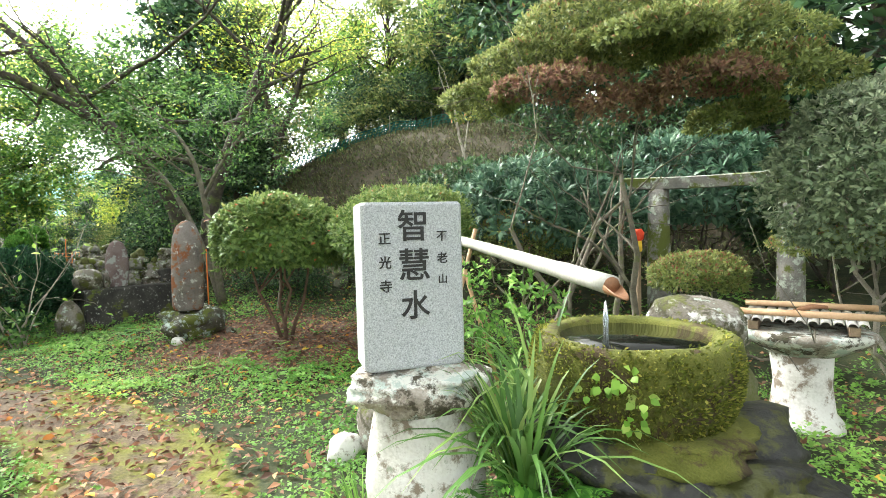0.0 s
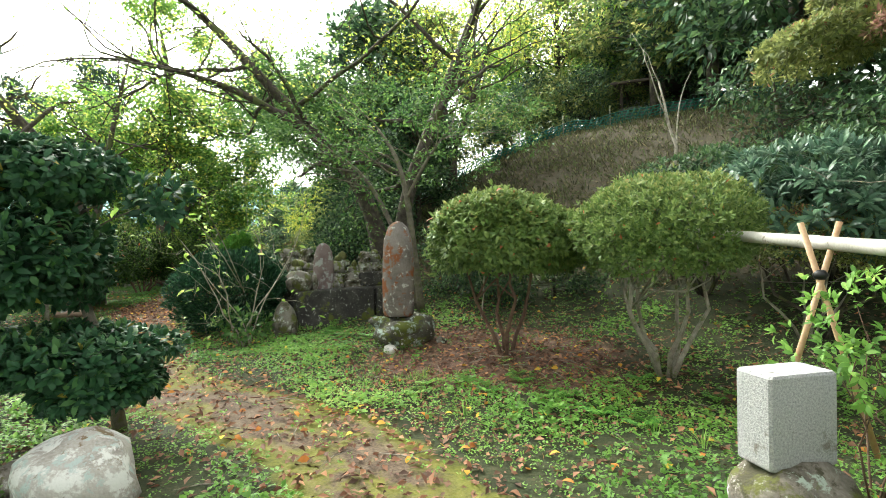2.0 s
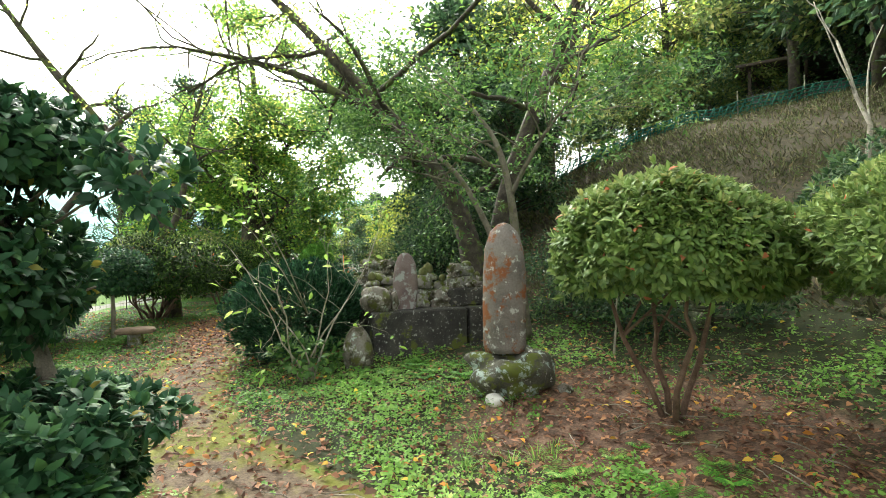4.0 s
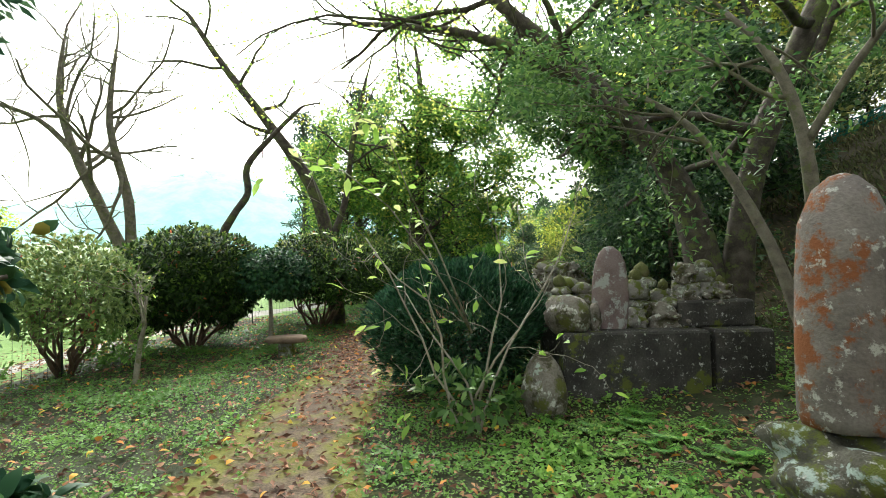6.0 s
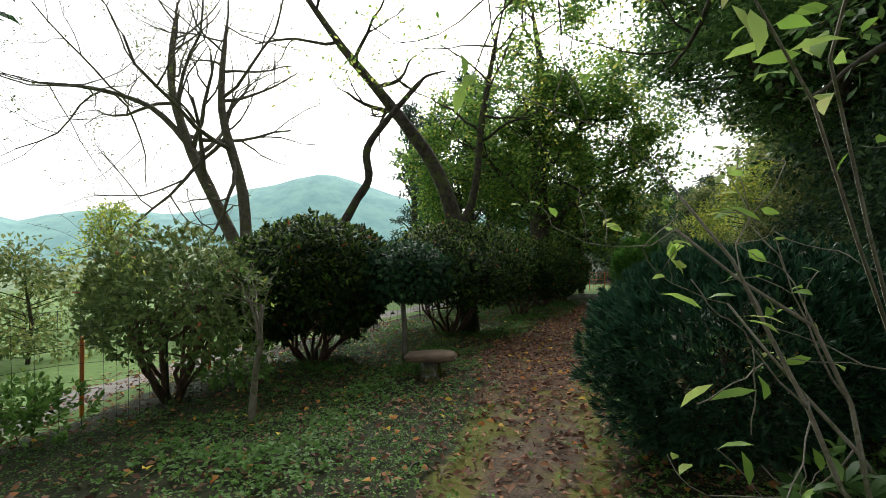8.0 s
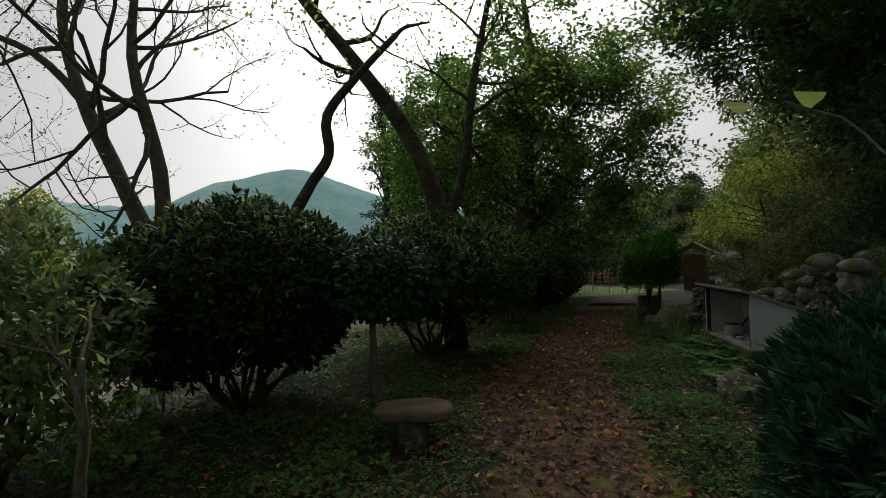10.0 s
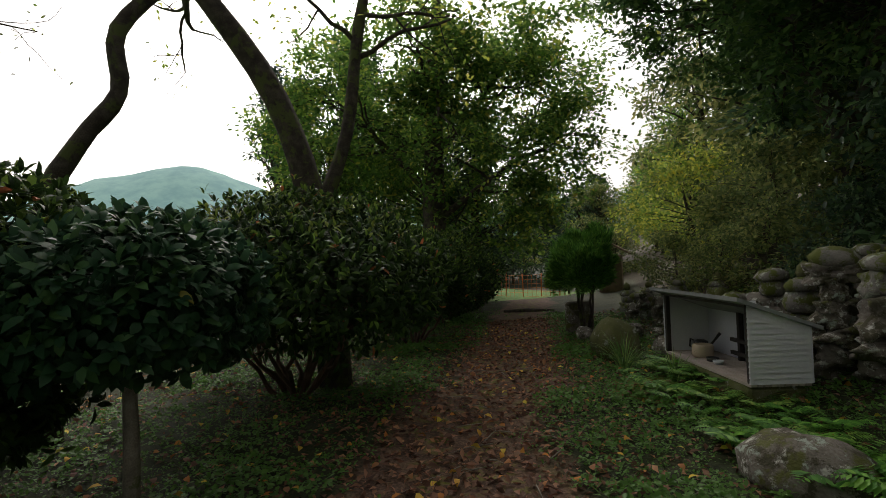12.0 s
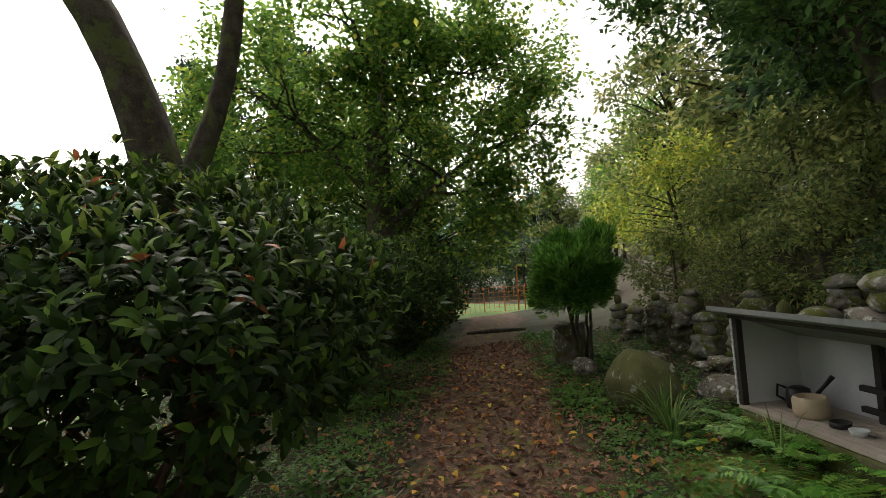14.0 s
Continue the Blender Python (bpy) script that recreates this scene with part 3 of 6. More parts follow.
def far_hills(name, dist, centre, width, height, seed, mat, label):
    """A wooded ridge far beyond the fields."""
    n, m = 120, 10
    a = np.linspace(-width, width, n) + centre
    vs = []
    for j in range(m):
        t = j / (m - 1)
        for k, ang in enumerate(a):
            h = height * (0.62 + 0.38 * math.exp(-(((ang - centre + 3) / 9) ** 2)) + 0.1 * noise.noise((ang * 0.16 + seed, seed, 0)) + 0.02 * noise.noise((ang * 1.3, seed, 1)))
            r = dist - 0.32 * dist * (1 - t)
            vs.append((-8 - r * math.sin(radians(ang)), 4 + r * math.cos(radians(ang)), -6 + h * math.sin(t * math.pi / 2) ** 0.8 + 0.02 * h * noise.noise((ang * 2, t * 9, seed))))
    fs = [[j * n + k + 1, j * n + k, (j + 1) * n + k, (j + 1) * n + k + 1] for j in range(m - 1) for k in range(n - 1)]
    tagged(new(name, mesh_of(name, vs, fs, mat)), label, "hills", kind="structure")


far_hills("backdrop_hills", 420, 92, 60, 83, 2.0, far_hill_material("hazed_far_woods", (0.16, 0.3, 0.3), (0.22, 0.38, 0.35), 0.55), "hazy blue-green wooded hills on the horizon")
far_hills("backdrop_woods", 150, 105, 50, 15, 6.0, far_hill_material("hazed_middle_woods", (0.16, 0.24, 0.13), (0.27, 0.34, 0.2), 0.25), "pale green wooded foothills beyond the fields")


# ---- fountain corner ----
def build_slab():
    t = thing("inscribed_stone", (-0.12, 3.42, 0.985), "grey granite slab engraved with dark characters on a stone base", "monument", rz=radians(40))
    g = Geo().box((0, 0, 0.355), (0.44, 0.22, 0.71), 0, 0.012)
    s = part("slab", g.mesh("slab", GRANITE, False), t)
    for text, x, z, size in (("智", 0.0, 0.6, 0.14), ("慧", 0.0, 0.435, 0.145), ("水", 0.0, 0.265, 0.13), ("不", 0.125, 0.56, 0.05), ("老", 0.125, 0.465, 0.05), ("山", 0.125, 0.375, 0.045), ("正", -0.125, 0.555, 0.055), ("光", -0.125, 0.455, 0.055), ("寺", -0.125, 0.355, 0.055)):
        cu = bpy.data.curves.new("character", "FONT")
        cu.body, cu.size, cu.align_x, cu.align_y, cu.extrude, cu.offset = text, size, "CENTER", "CENTER", 0.002, size * 0.012
        cu.materials.append(INK)
        ob = new("character", cu)
        ob.parent = s
        ob.matrix_basis = Matrix.Translation((x, -0.1125, z)) @ Matrix.Rotation(radians(90), 4, "X")
    me = rock_mesh("cap_stone", (0.31, 0.26, 0.095), CAPSTONE, 3.3, 0.3, 4, 0.7)
    solid("cap_stone", me, (-0.08, 3.42, 0.895), "thick lichen-spotted flat stone with a mossy rim", "stone", rz=radians(8))
    g = Geo().lathe([(0.02, 0.0), (0.27, 0.0), (0.275, 0.06), (0.245, 0.2), (0.215, 0.34), (0.21, 0.42), (0.1, 0.43)], 28, (0, 0, 0), 0.12, 2)
    solid("pedestal_stone", g.mesh("pedestal_stone", WHITESTONE), (-0.08, 3.44, 0.42), "white lime-washed stone pedestal with brown stains", "stone")
    for (x, y, sx, sy, sz, m, lab, sd) in ((-0.36, 3.2, 0.2, 0.16, 0.16, WHITESTONE, "pale rounded foot stone in the grass", 1), (-0.1, 3.3, 0.33, 0.3, 0.16, ROCK, "broad rough rock under the pedestal", 4), (0.3, 3.1, 0.17, 0.16, 0.14, MOSSROCK, "mossy stone beside the pedestal", 6), (-0.74, 4.42, 0.27, 0.24, 0.24, ROCK, "lichen-spotted rock under the granite post", 8), (-1.0, 4.2, 0.12, 0.12, 0.12, WHITESTONE, "small white stone in herbs", 11)):
        solid("rock", rock_mesh("rock", (sx, sy, sz), m, sd), (x, y, gz(x, y) + sz * 0.55), lab, "rock")
    g = Geo().box((0, 0, 0.2), (0.36, 0.2, 0.42), 0, 0.012)
    solid("granite_post", g.mesh("granite_post", ROUGHGRANITE, False), (-0.78, 4.5, 0.47), "short rough-hewn grey granite post on a rock", "post", rz=radians(50))


def build_basin():
    t = thing("stone_basin", (0.79, 3.9, 0.68), "round stone water basin thickly covered with green moss", "basin")
    prof = [(0.02, 0.0), (0.37, 0.0), (0.42, 0.06), (0.455, 0.16), (0.462, 0.28), (0.44, 0.375), (0.41, 0.395), (0.35, 0.388), (0.335, 0.36), (0.32, 0.26), (0.02, 0.24)]
    part("bowl", Geo().lathe(prof, 56, (0, 0, 0), 0.07, 5).mesh("bowl", MOSSY), t)
    n = 9000
    a = rng.uniform(0, 2 * math.pi, n)
    z = rng.uniform(0.02, 0.4, n)
    r = np.interp(z, [0, 0.06, 0.16, 0.28, 0.38, 0.4], [0.37, 0.42, 0.455, 0.462, 0.43, 0.38]) * (1 + 0.02 * np.sin(3 * a))
    p = np.stack([r * np.cos(a), r * np.sin(a), z], 1)
    o = unit(np.stack([np.cos(a), np.sin(a), np.full(n, 0.5)], 1) + rng.normal(size=(n, 3)) * 0.5)
    part("moss_cover", leaf_mesh("moss_cover", p, o, rng.normal(size=(n, 3)), 0.022, 0.011, L_MOSS), t)
    part("water", Geo().lathe([(0.01, 0.0), (0.328, 0.0), (0.328, 0.004), (0.01, 0.004)], 40, (0, 0, 0.366)).mesh("water", WATER), t, "dark still water with a floating leaf")
    solid("fountain_rock", rock_mesh("fountain_rock", (0.68, 0.5, 0.3), WETROCK, 2.2, 0.5, 5, 0.1), (0.9, 3.86, 0.42), "wet dark rock streaked with moss under the basin", "rock", rz=0.35)
    solid("fountain_rock", rock_mesh("fountain_rock", (0.46, 0.16, 0.12), MOSSROCK, 5.2, 0.5, 4, 0.2), (1.2, 3.5, 0.46), "mossy ledge of rock under the basin", "rock", rz=0.3)
    solid("moss_skirt", rock_mesh("moss_skirt", (0.45, 0.4, 0.11), MOSSY, 7.3, 0.4, 4, 0.1), (0.86, 3.88, 0.66), "orange-green moss creeping over the rock below the basin", "moss")
    pool = Geo().lathe([(0.01, 0.0), (0.75, 0.0), (0.75, 0.01), (0.01, 0.01)], 36, (0, 0, 0), 0.2, 3)
    solid("pool", pool.mesh("pool", WATER), (0.95, 2.95, gz(0.95, 2.95) + 0.05), "shallow dark pool at the rock's foot", "water", kind="structure")
    g = Geo()
    for k in range(9):
        g.tube([(0, 0.0, 0), (0.01 * math.sin(k), -0.02, -0.08), (0.012 * math.cos(k), -0.03, -0.2)], [0.003, 0.004, 0.003 + 0.001 * (k % 3)], 5)
    solid("water_jet", g.mesh("water_jet", JET), (0.7, 3.66, 1.25), "thin stream of clear water falling into the basin", "water")
    # bamboo spout
    t = thing("bamboo_spout", (0.72, 3.72, 1.31), "long grey weathered bamboo pipe with a slanted open mouth", "pipe")
    a, b = Vector((0, 0, 0)), Vector((-2.6, 4.0, 0.22))
    d = (b - a).normalized()
    L = (b - a).length
    g, r = Geo(), 0.045
    pts, rad = [], []
    for k in range(33):
        u = k / 32
        pts.append(a + d * (u * L))
        rad.append(r * (1.07 if k % 5 == 3 else 1.0))
    g.tube(pts, rad, 18)
    part("pipe", g.mesh("pipe", BAMBOO), t)
    part("mouth", Geo().tube([a - d * 0.004, a + d * 0.012], [0.037, 0.037], 18).mesh("mouth", BAMBOOIN), t, "brown hollow inside of the pipe")
    lip = Geo()
    side = d.cross(Vector((0, 0, 1))).normalized()
    upv = side.cross(d)
    arc = [math.pi * (1.0 + k / 12) for k in range(13)]
    ring1 = [a + side * math.cos(q) * r + upv * math.sin(q) * r for q in arc]
    ring2 = [a - d * (0.13 * abs(math.sin(q))) + side * math.cos(q) * r * 0.9 + upv * math.sin(q) * r for q in arc]
    ring3 = [p * 0.93 + upv * 0.006 for p in ring2]
    ring4 = [p * 0.9 + upv * 0.006 for p in ring1]
    lip.add(ring1 + ring2 + ring3 + ring4, [[k + 13 * j, k + 1 + 13 * j, k + 14 + 13 * j, k + 13 + 13 * j] for j in range(3) for k in range(12)])
    part("lip", lip.mesh("lip", BAMBOOIN), t, "split brown lip of the pipe")
    # crossed stick rest further back
    t = thing("pipe_rest", (-0.68, 5.75, gz(-0.68, 5.75)), "pair of crossed tan bamboo sticks tied under the pipe", "stand")
    top = 1.56 - gz(-0.68, 5.75)
    for s in (-1, 1):
        part("stick", Geo().tube([(0.3 * s, 0.1 * s, -0.05), (-0.1 * s, -0.03 * s, top)], 0.019, 9).mesh("stick", ORANGEBAMBOO), t)
    part("lashing", Geo().lathe([(0.03, -0.03), (0.045, 0), (0.03, 0.03)], 10, (0, 0, top * 0.78)).mesh("lashing", BLACK), t)
    solid("pale_rock", rock_mesh("pale_rock", (0.3, 0.2, 0.2), ROCK, 9.1, 0.2, 3, 0.2), (1.12, 4.75, 0.95), "pale pointed rock with blue-green lichen behind the basin", "rock")
    solid("pale_rock", rock_mesh("pale_rock", (0.45, 0.35, 0.4), MOSSROCK, 9.7, 0.2, 3, 0.2), (1.05, 4.85, 0.5), "mossy boulder behind the basin", "rock")


def build_table():
    x, y = 1.85, 5.55
    g0 = gz(x, y)
    t = thing("stone_table", (x, y, g0), "white weathered stone pedestal with a broad round top", "table")
    part("pedestal", Geo().lathe([(0.02, -0.05), (0.27, -0.05), (0.25, 0.05), (0.195, 0.12), (0.175, 0.3), (0.19, 0.5), (0.1, 0.52)], 26, (0, 0, 0), 0.1, 4).mesh("pedestal", WHITESTONE), t)
    part("tabletop", Geo().lathe([(0.02, 0.5), (0.2, 0.51), (0.32, 0.58), (0.4, 0.64), (0.39, 0.68), (0.02, 0.69)], 36, (0, 0, 0), 0.1, 7).mesh("tabletop", CAPSTONE), t)
    t = thing("bamboo_cover", (x, y, g0 + 0.69), "split bamboo cover on timber rails over the stone top", "cover", rz=radians(-14))
    for k in range(2):
        part("rail", Geo().box((-0.27 + 0.54 * k, 0, 0.03), (0.06, 0.56, 0.06), 0, 0.006).mesh("rail", TIMBER, False), t)
    cane = Geo()
    arc = [math.pi * k / 7 for k in range(8)]
    for yy, rr in ((-0.28, 1), (0.28, 1)):
        cane.add([(0.03 * math.cos(q), yy, 0.026 * math.sin(q)) for q in arc] + [(0.024 * math.cos(q), yy, 0.02 * math.sin(q)) for q in arc], [])
    cane.f = [[k, k + 1, k + 17, k + 16] for k in range(7)] + [[k + 9, k + 8, k + 24, k + 25] for k in range(7)] + [[k, k + 8, k + 9, k + 1] for k in range(7)] + [[k + 16, k + 17, k + 25, k + 24] for k in range(7)]
    me = cane.mesh("cane", BAMBOO)
    for k in range(11):
        part("cane", me, t, at=Matrix.Translation((-0.32 + k * 0.064, rng.uniform(-0.02, 0.02), 0.062)) @ Matrix.Rotation(rng.uniform(-0.03, 0.03), 4, "Z"))
    for yy in (-0.2, 0.22):
        part("top_cane", Geo().tube([(-0.36, yy, 0.11), (0.42, yy + 0.04, 0.11)], 0.022, 12).mesh("top_cane", ORANGEBAMBOO), t)
    part("hook", Geo().tube([(-0.05, 0.0, 0.1), (0.05, 0.04, 0.13), (0.14, 0.06, 0.13)], [0.012, 0.02, 0.01], 8).mesh("hook", BAMBOOIN), t)


def build_torii():
    a, b = Vector((1.0, 9.3, 0)), Vector((2.55, 9.1, 0))
    z0 = min(gz(a.x, a.y), gz(b.x, b.y))
    t = thing("stone_gate", (a.x, a.y, z0), "weathered grey stone shrine gate with stained posts", "gate")
    d = b - a
    rz = math.atan2(d.y, d.x)
    for k in range(2):
        p = d * k
        part("post", Geo().lathe([(0.17, -0.2), (0.165, 0.1), (0.14, 1.75)], 16, (p.x, p.y, 0), 0.03, k).mesh("post", STONE), t)
    m = d * 0.5
    u, w = d.normalized(), Vector((-d.y, d.x, 0)).normalized()
    pts = []
    for k in range(13):
        f = k / 12 * 2 - 1
        q = m + u * f * (d.length + 0.9) / 2
        z = 1.83 + 0.03 * f * f
        pts += [q + w * a + Vector((0, 0, z + b)) for a, b in ((-0.12, -0.085), (0.12, -0.085), (0.13, 0.06), (0.0, 0.085), (-0.13, 0.06))]
    fs = [[5 * k + i, 5 * k + (i + 1) % 5, 5 * k + 5 + (i + 1) % 5, 5 * k + 5 + i] for k in range(12) for i in range(5)]
    part("lintel", Geo().add(pts, fs + [[4, 3, 2, 1, 0], [60, 61, 62, 63, 64]]).mesh("lintel", STONE, False), t)
    x, y = 0.77, 6.9
    t = thing("small_figure_marker", (x, y, gz(x, y)), "small post with a red hood and a yellow bib", "marker")
    h = 1.3 - gz(x, y)
    part("stem", Geo().tube([(0, 0, -0.05), (0, 0, h)], 0.025, 8).mesh("stem", TIMBER), t)
    part("bib", Geo().lathe([(0.03, h - 0.02), (0.04, h), (0.035, h + 0.09), (0.02, h + 0.1)], 14).mesh("bib", YELLOW), t, "yellow bib")
    part("hood", Geo().lathe([(0.02, h + 0.08), (0.055, h + 0.11), (0.06, h + 0.17), (0.03, h + 0.21)], 14).mesh("hood", RED), t, "bright red hood")


L_MOSS = leafy("moss_tuft", [(0, (0.05, 0.06, 0.01)), (0.5, (0.12, 0.14, 0.02)), (0.85, (0.22, 0.22, 0.035)), (1, (0.32, 0.28, 0.06))], 0.9, 0.25)


def jet_material():
    m, n, l = nodes_of("clear_water")
    b = n["Principled BSDF"]
    b.inputs["Base Color"].default_value = (0.9, 0.95, 1, 1)
    b.inputs["Roughness"].default_value = 0.05
    b.inputs["Transmission Weight"].default_value = 0.9
    b.inputs["IOR"].default_value = 1.33
    return m


JET = jet_material()
build_slab()
build_basin()
build_table()
build_torii()


# ---- memorial stones ----
def tall_stone(name, at, w, dpt, h, mat, label, lean=0.0, rz=0.0, seed=0.0):
    prof = [(0.42, 0.0), (0.47, 0.05), (0.5, 0.35), (0.49, 0.6), (0.43, 0.8), (0.3, 0.93), (0.14, 0.985), (0.02, 1.0)]
    g = Geo().lathe([(r, z) for r, z in prof], 26, (0, 0, 0), 0.12, seed)
    vs = [(x * w, y * dpt, z * h) for x, y, z in g.v]
    me = mesh_of(name, vs, g.f, mat)
    ob = solid(name, me, at, label, "stele", rz=rz)
    ob.matrix_basis = ob.matrix_basis @ Matrix.Rotation(lean, 4, "Y")
    return ob


def build_memorial():
    a, b = Vector((-7.75, 6.95, 0)), Vector((-6.95, 8.75, 0))
    d = (b - a)
    u = d.normalized()
    rz = math.atan2(d.y, d.x)
    nrm = Vector((u.y, -u.x, 0))
    z0 = 0.0
    t = thing("stone_plinth", (a.x, a.y, z0), "dark long dressed-stone plinth spotted with white lichen", "plinth")
    back = -nrm * 0.55
    c = d * 0.5 + back
    part("block", Geo().box((c.x - u.x * 0.3, c.y - u.y * 0.3, 0.33), (d.length - 0.6, 1.1, 0.74), rz, 0.02).mesh("block", DARKSTONE, False), t)
    e = d + back - u * 0.28
    part("block", Geo().box((e.x, e.y, 0.34), (0.55, 1.12, 0.72), rz, 0.02).mesh("block", DARKSTONE, False), t)
    part("upper_block", Geo().box((d.x * 0.8 + back.x, d.y * 0.8 + back.y, 0.83), (0.75, 0.6, 0.26), rz, 0.02).mesh("upper_block", DARKSTONE, False), t)

    def on(s, back_m, z=0.7):
        p = a + d * s - nrm * back_m
        return (p.x, p.y, z)

    tall_stone("round_stele", on(0.28, 0.32, 0.67), 0.35, 0.16, 0.84, PURPLE, "pointed purplish memorial stone with pale lichen", 0.0, rz, 3)
    solid("boulder", rock_mesh("boulder", (0.27, 0.2, 0.2), ROCK, 2.5), on(0.05, 0.25, 0.86), "lichen-mottled boulder on the plinth's end", "rock")
    solid("boulder", rock_mesh("boulder", (0.06, 0.06, 0.14), ROCK, 5.5), on(0.18, 0.2, 0.82), "small upright pale stone", "rock")
    solid("boulder", rock_mesh("boulder", (0.22, 0.19, 0.34), ROCK, 7.5, 0.15), (-7.62, 6.62, 0.24), "upright oval lichen-covered boulder beside the plinth", "rock")
    cap = Geo().lathe([(0.03, 0.0), (0.13, 0.0), (0.15, 0.05), (0.1, 0.1), (0.03, 0.12)], 14, (0, 0, 0), 0.1, 2).mesh("cap", STONE)
    drum = Geo().lathe([(0.07, 0.0), (0.12, 0.02), (0.14, 0.09), (0.11, 0.17), (0.06, 0.19)], 14, (0, 0, 0), 0.12, 4).mesh("drum", STONE)
    cube = rock_mesh("cube_block", (0.16, 0.16, 0.13), STONE, 3.0, 0.35, 4, 0.75)
    bud = Geo().lathe([(0.05, 0), (0.07, 0.04), (0.06, 0.1), (0.01, 0.15)], 12, (0, 0, 0), 0.1, 6).mesh("bud", MOSSROCK)
    flat = rock_mesh("flat_stone", (0.24, 0.2, 0.09), ROCK, 8.0, 0.6, 4, 0.55)
    lumpy = rock_mesh("round_stone", (0.21, 0.17, 0.15), ROCK, 12.0, 0.65, 4, 0.45)
    sets = [(cube, 0.24, 0.12), (drum, 0.19, 0.0), (cap, 0.12, 0.0), (bud, 0.14, 0.0), (flat, 0.15, 0.07), (lumpy, 0.25, 0.12)]

    def stack(at, order, s, group, label):
        t = thing("stone_stack", at, label, "stone stack", group)
        z = -0.03
        for k in order:
            me, h, off = sets[k]
            q = s * rng.uniform(0.72, 1.2)
            part(me.name.split(".")[0], me, t, at=Matrix.Translation((rng.uniform(-0.02, 0.02), rng.uniform(-0.02, 0.02), z + off * q)) @ Matrix.Rotation(rng.uniform(0, 6), 4, "Z") @ Matrix.Rotation(rng.uniform(-0.16, 0.16), 4, "X") @ Matrix.Diagonal((q * rng.uniform(0.85, 1.15), q * rng.uniform(0.85, 1.15), q, 1)))
            z += h * q * 0.93
        return z

    lab = "old lichen-covered stone pagoda pieces stacked on the plinth"
    for s, bk, order, q in ((0.08, 0.75, (0, 1, 2, 3), 0.85), (0.14, 0.95, (5, 1, 2), 0.9), (0.42, 0.45, (0, 2, 1, 3), 0.95), (0.5, 0.65, (0, 1, 2, 3), 1.0), (0.58, 0.4, (5, 2), 0.9), (0.63, 0.7, (0, 1, 3), 0.9), (0.7, 0.42, (0, 5), 0.8), (0.22, 0.85, (0, 1, 2), 0.9), (0.35, 0.9, (4, 0, 2), 0.9)):
        stack(on(s, bk, 0.7), order, q, "stone stacks on the plinth", lab)
    for s, bk, order, q in ((0.72, 0.5, (0, 5), 0.8), (0.8, 0.5, (0, 1, 2), 0.85), (0.9, 0.55, (5, 3), 0.85), (0.86, 0.4, (4,), 0.8)):
        stack(on(s, bk, 0.965), order, q, "stone stacks on the plinth", lab)
    # the tall stele on its mossy rock
    x, y = -5.45, 6.97
    solid("stele_base", rock_mesh("stele_base", (0.4, 0.36, 0.29), BASEROCK, 4.4, 0.45, 4, 0.45), (x, y, gz(x, y) + 0.12), "mossy rounded rock with blue-green lichen", "rock")
    tall_stone("tall_stele", (x, y - 0.02, gz(x, y) + 0.36), 0.46, 0.28, 1.32, STELE, "tall upright natural stone with rust stains and pale lichen", 0.02, radians(30), 9)
    solid("pebble", rock_mesh("pebble", (0.1, 0.08, 0.07), WHITESTONE, 4), (-5.3, 6.62, gz(-5.3, 6.62) + 0.03), "white pebble in the grass", "stone")
    solid("pebble", rock_mesh("pebble", (0.08, 0.06, 0.05), ROCK, 6), (-4.9, 7.2, gz(-4.9, 7.2) + 0.03), "grey pebble on the litter", "stone")
    solid("grave_marker_stake", Geo().box((0, 0, 0.5), (0.014, 0.014, 1.3)).mesh("grave_marker_stake", ORANGE, False), (-5.85, 7.7, gz(-5.85, 7.7)), "thin orange stake behind the stele", "stake")
    # bank of stone stacks above the path
    lab = "old mossy stone pagoda pieces stacked on the bank"
    big = [(-12.75, 10.4, (5, 4, 5, 5, 4, 2), 1.1), (-12.3, 10.25, (5, 4, 5, 0, 2), 1.15), (-13.2, 10.75, (5, 0, 1, 2, 3), 1.15), (-13.7, 11.1, (0, 5, 1, 2), 1.1), (-14.2, 11.2, (5, 0, 2), 1.05), (-14.6, 11.5, (0, 1, 2, 3), 1.05), (-15.1, 11.7, (5, 0, 2, 3), 1.0), (-15.6, 11.9, (0, 1, 2), 1.0), (-16.1, 12.2, (5, 5, 2), 1.0), (-16.7, 12.6, (0, 5, 2, 3), 1.0), (-17.4, 13.1, (5, 1, 2), 1.0), (-18.2, 13.7, (0, 1, 2, 3), 1.0), (-13.5, 11.9, (0, 1, 2, 3), 1.1), (-14.4, 12.3, (5, 0, 2), 1.1), (-15.4, 12.6, (0, 1, 2, 3), 1.1), (-12.9, 11.4, (0, 5, 1, 2), 1.2), (-11.9, 10.6, (5, 5, 0, 2), 1.3), (-11.5, 10.1, (5, 5, 4, 5), 1.3), (-16.5, 13.1, (0, 1, 2), 1.0), (-14.95, 10.95, (5, 4), 1.0), (-15.9, 11.3, (5, 4), 0.9)]
    for x, y, order, q in big:
        stack((x, y, gz(x, y)), order, q, "stone stacks on the bank", lab)
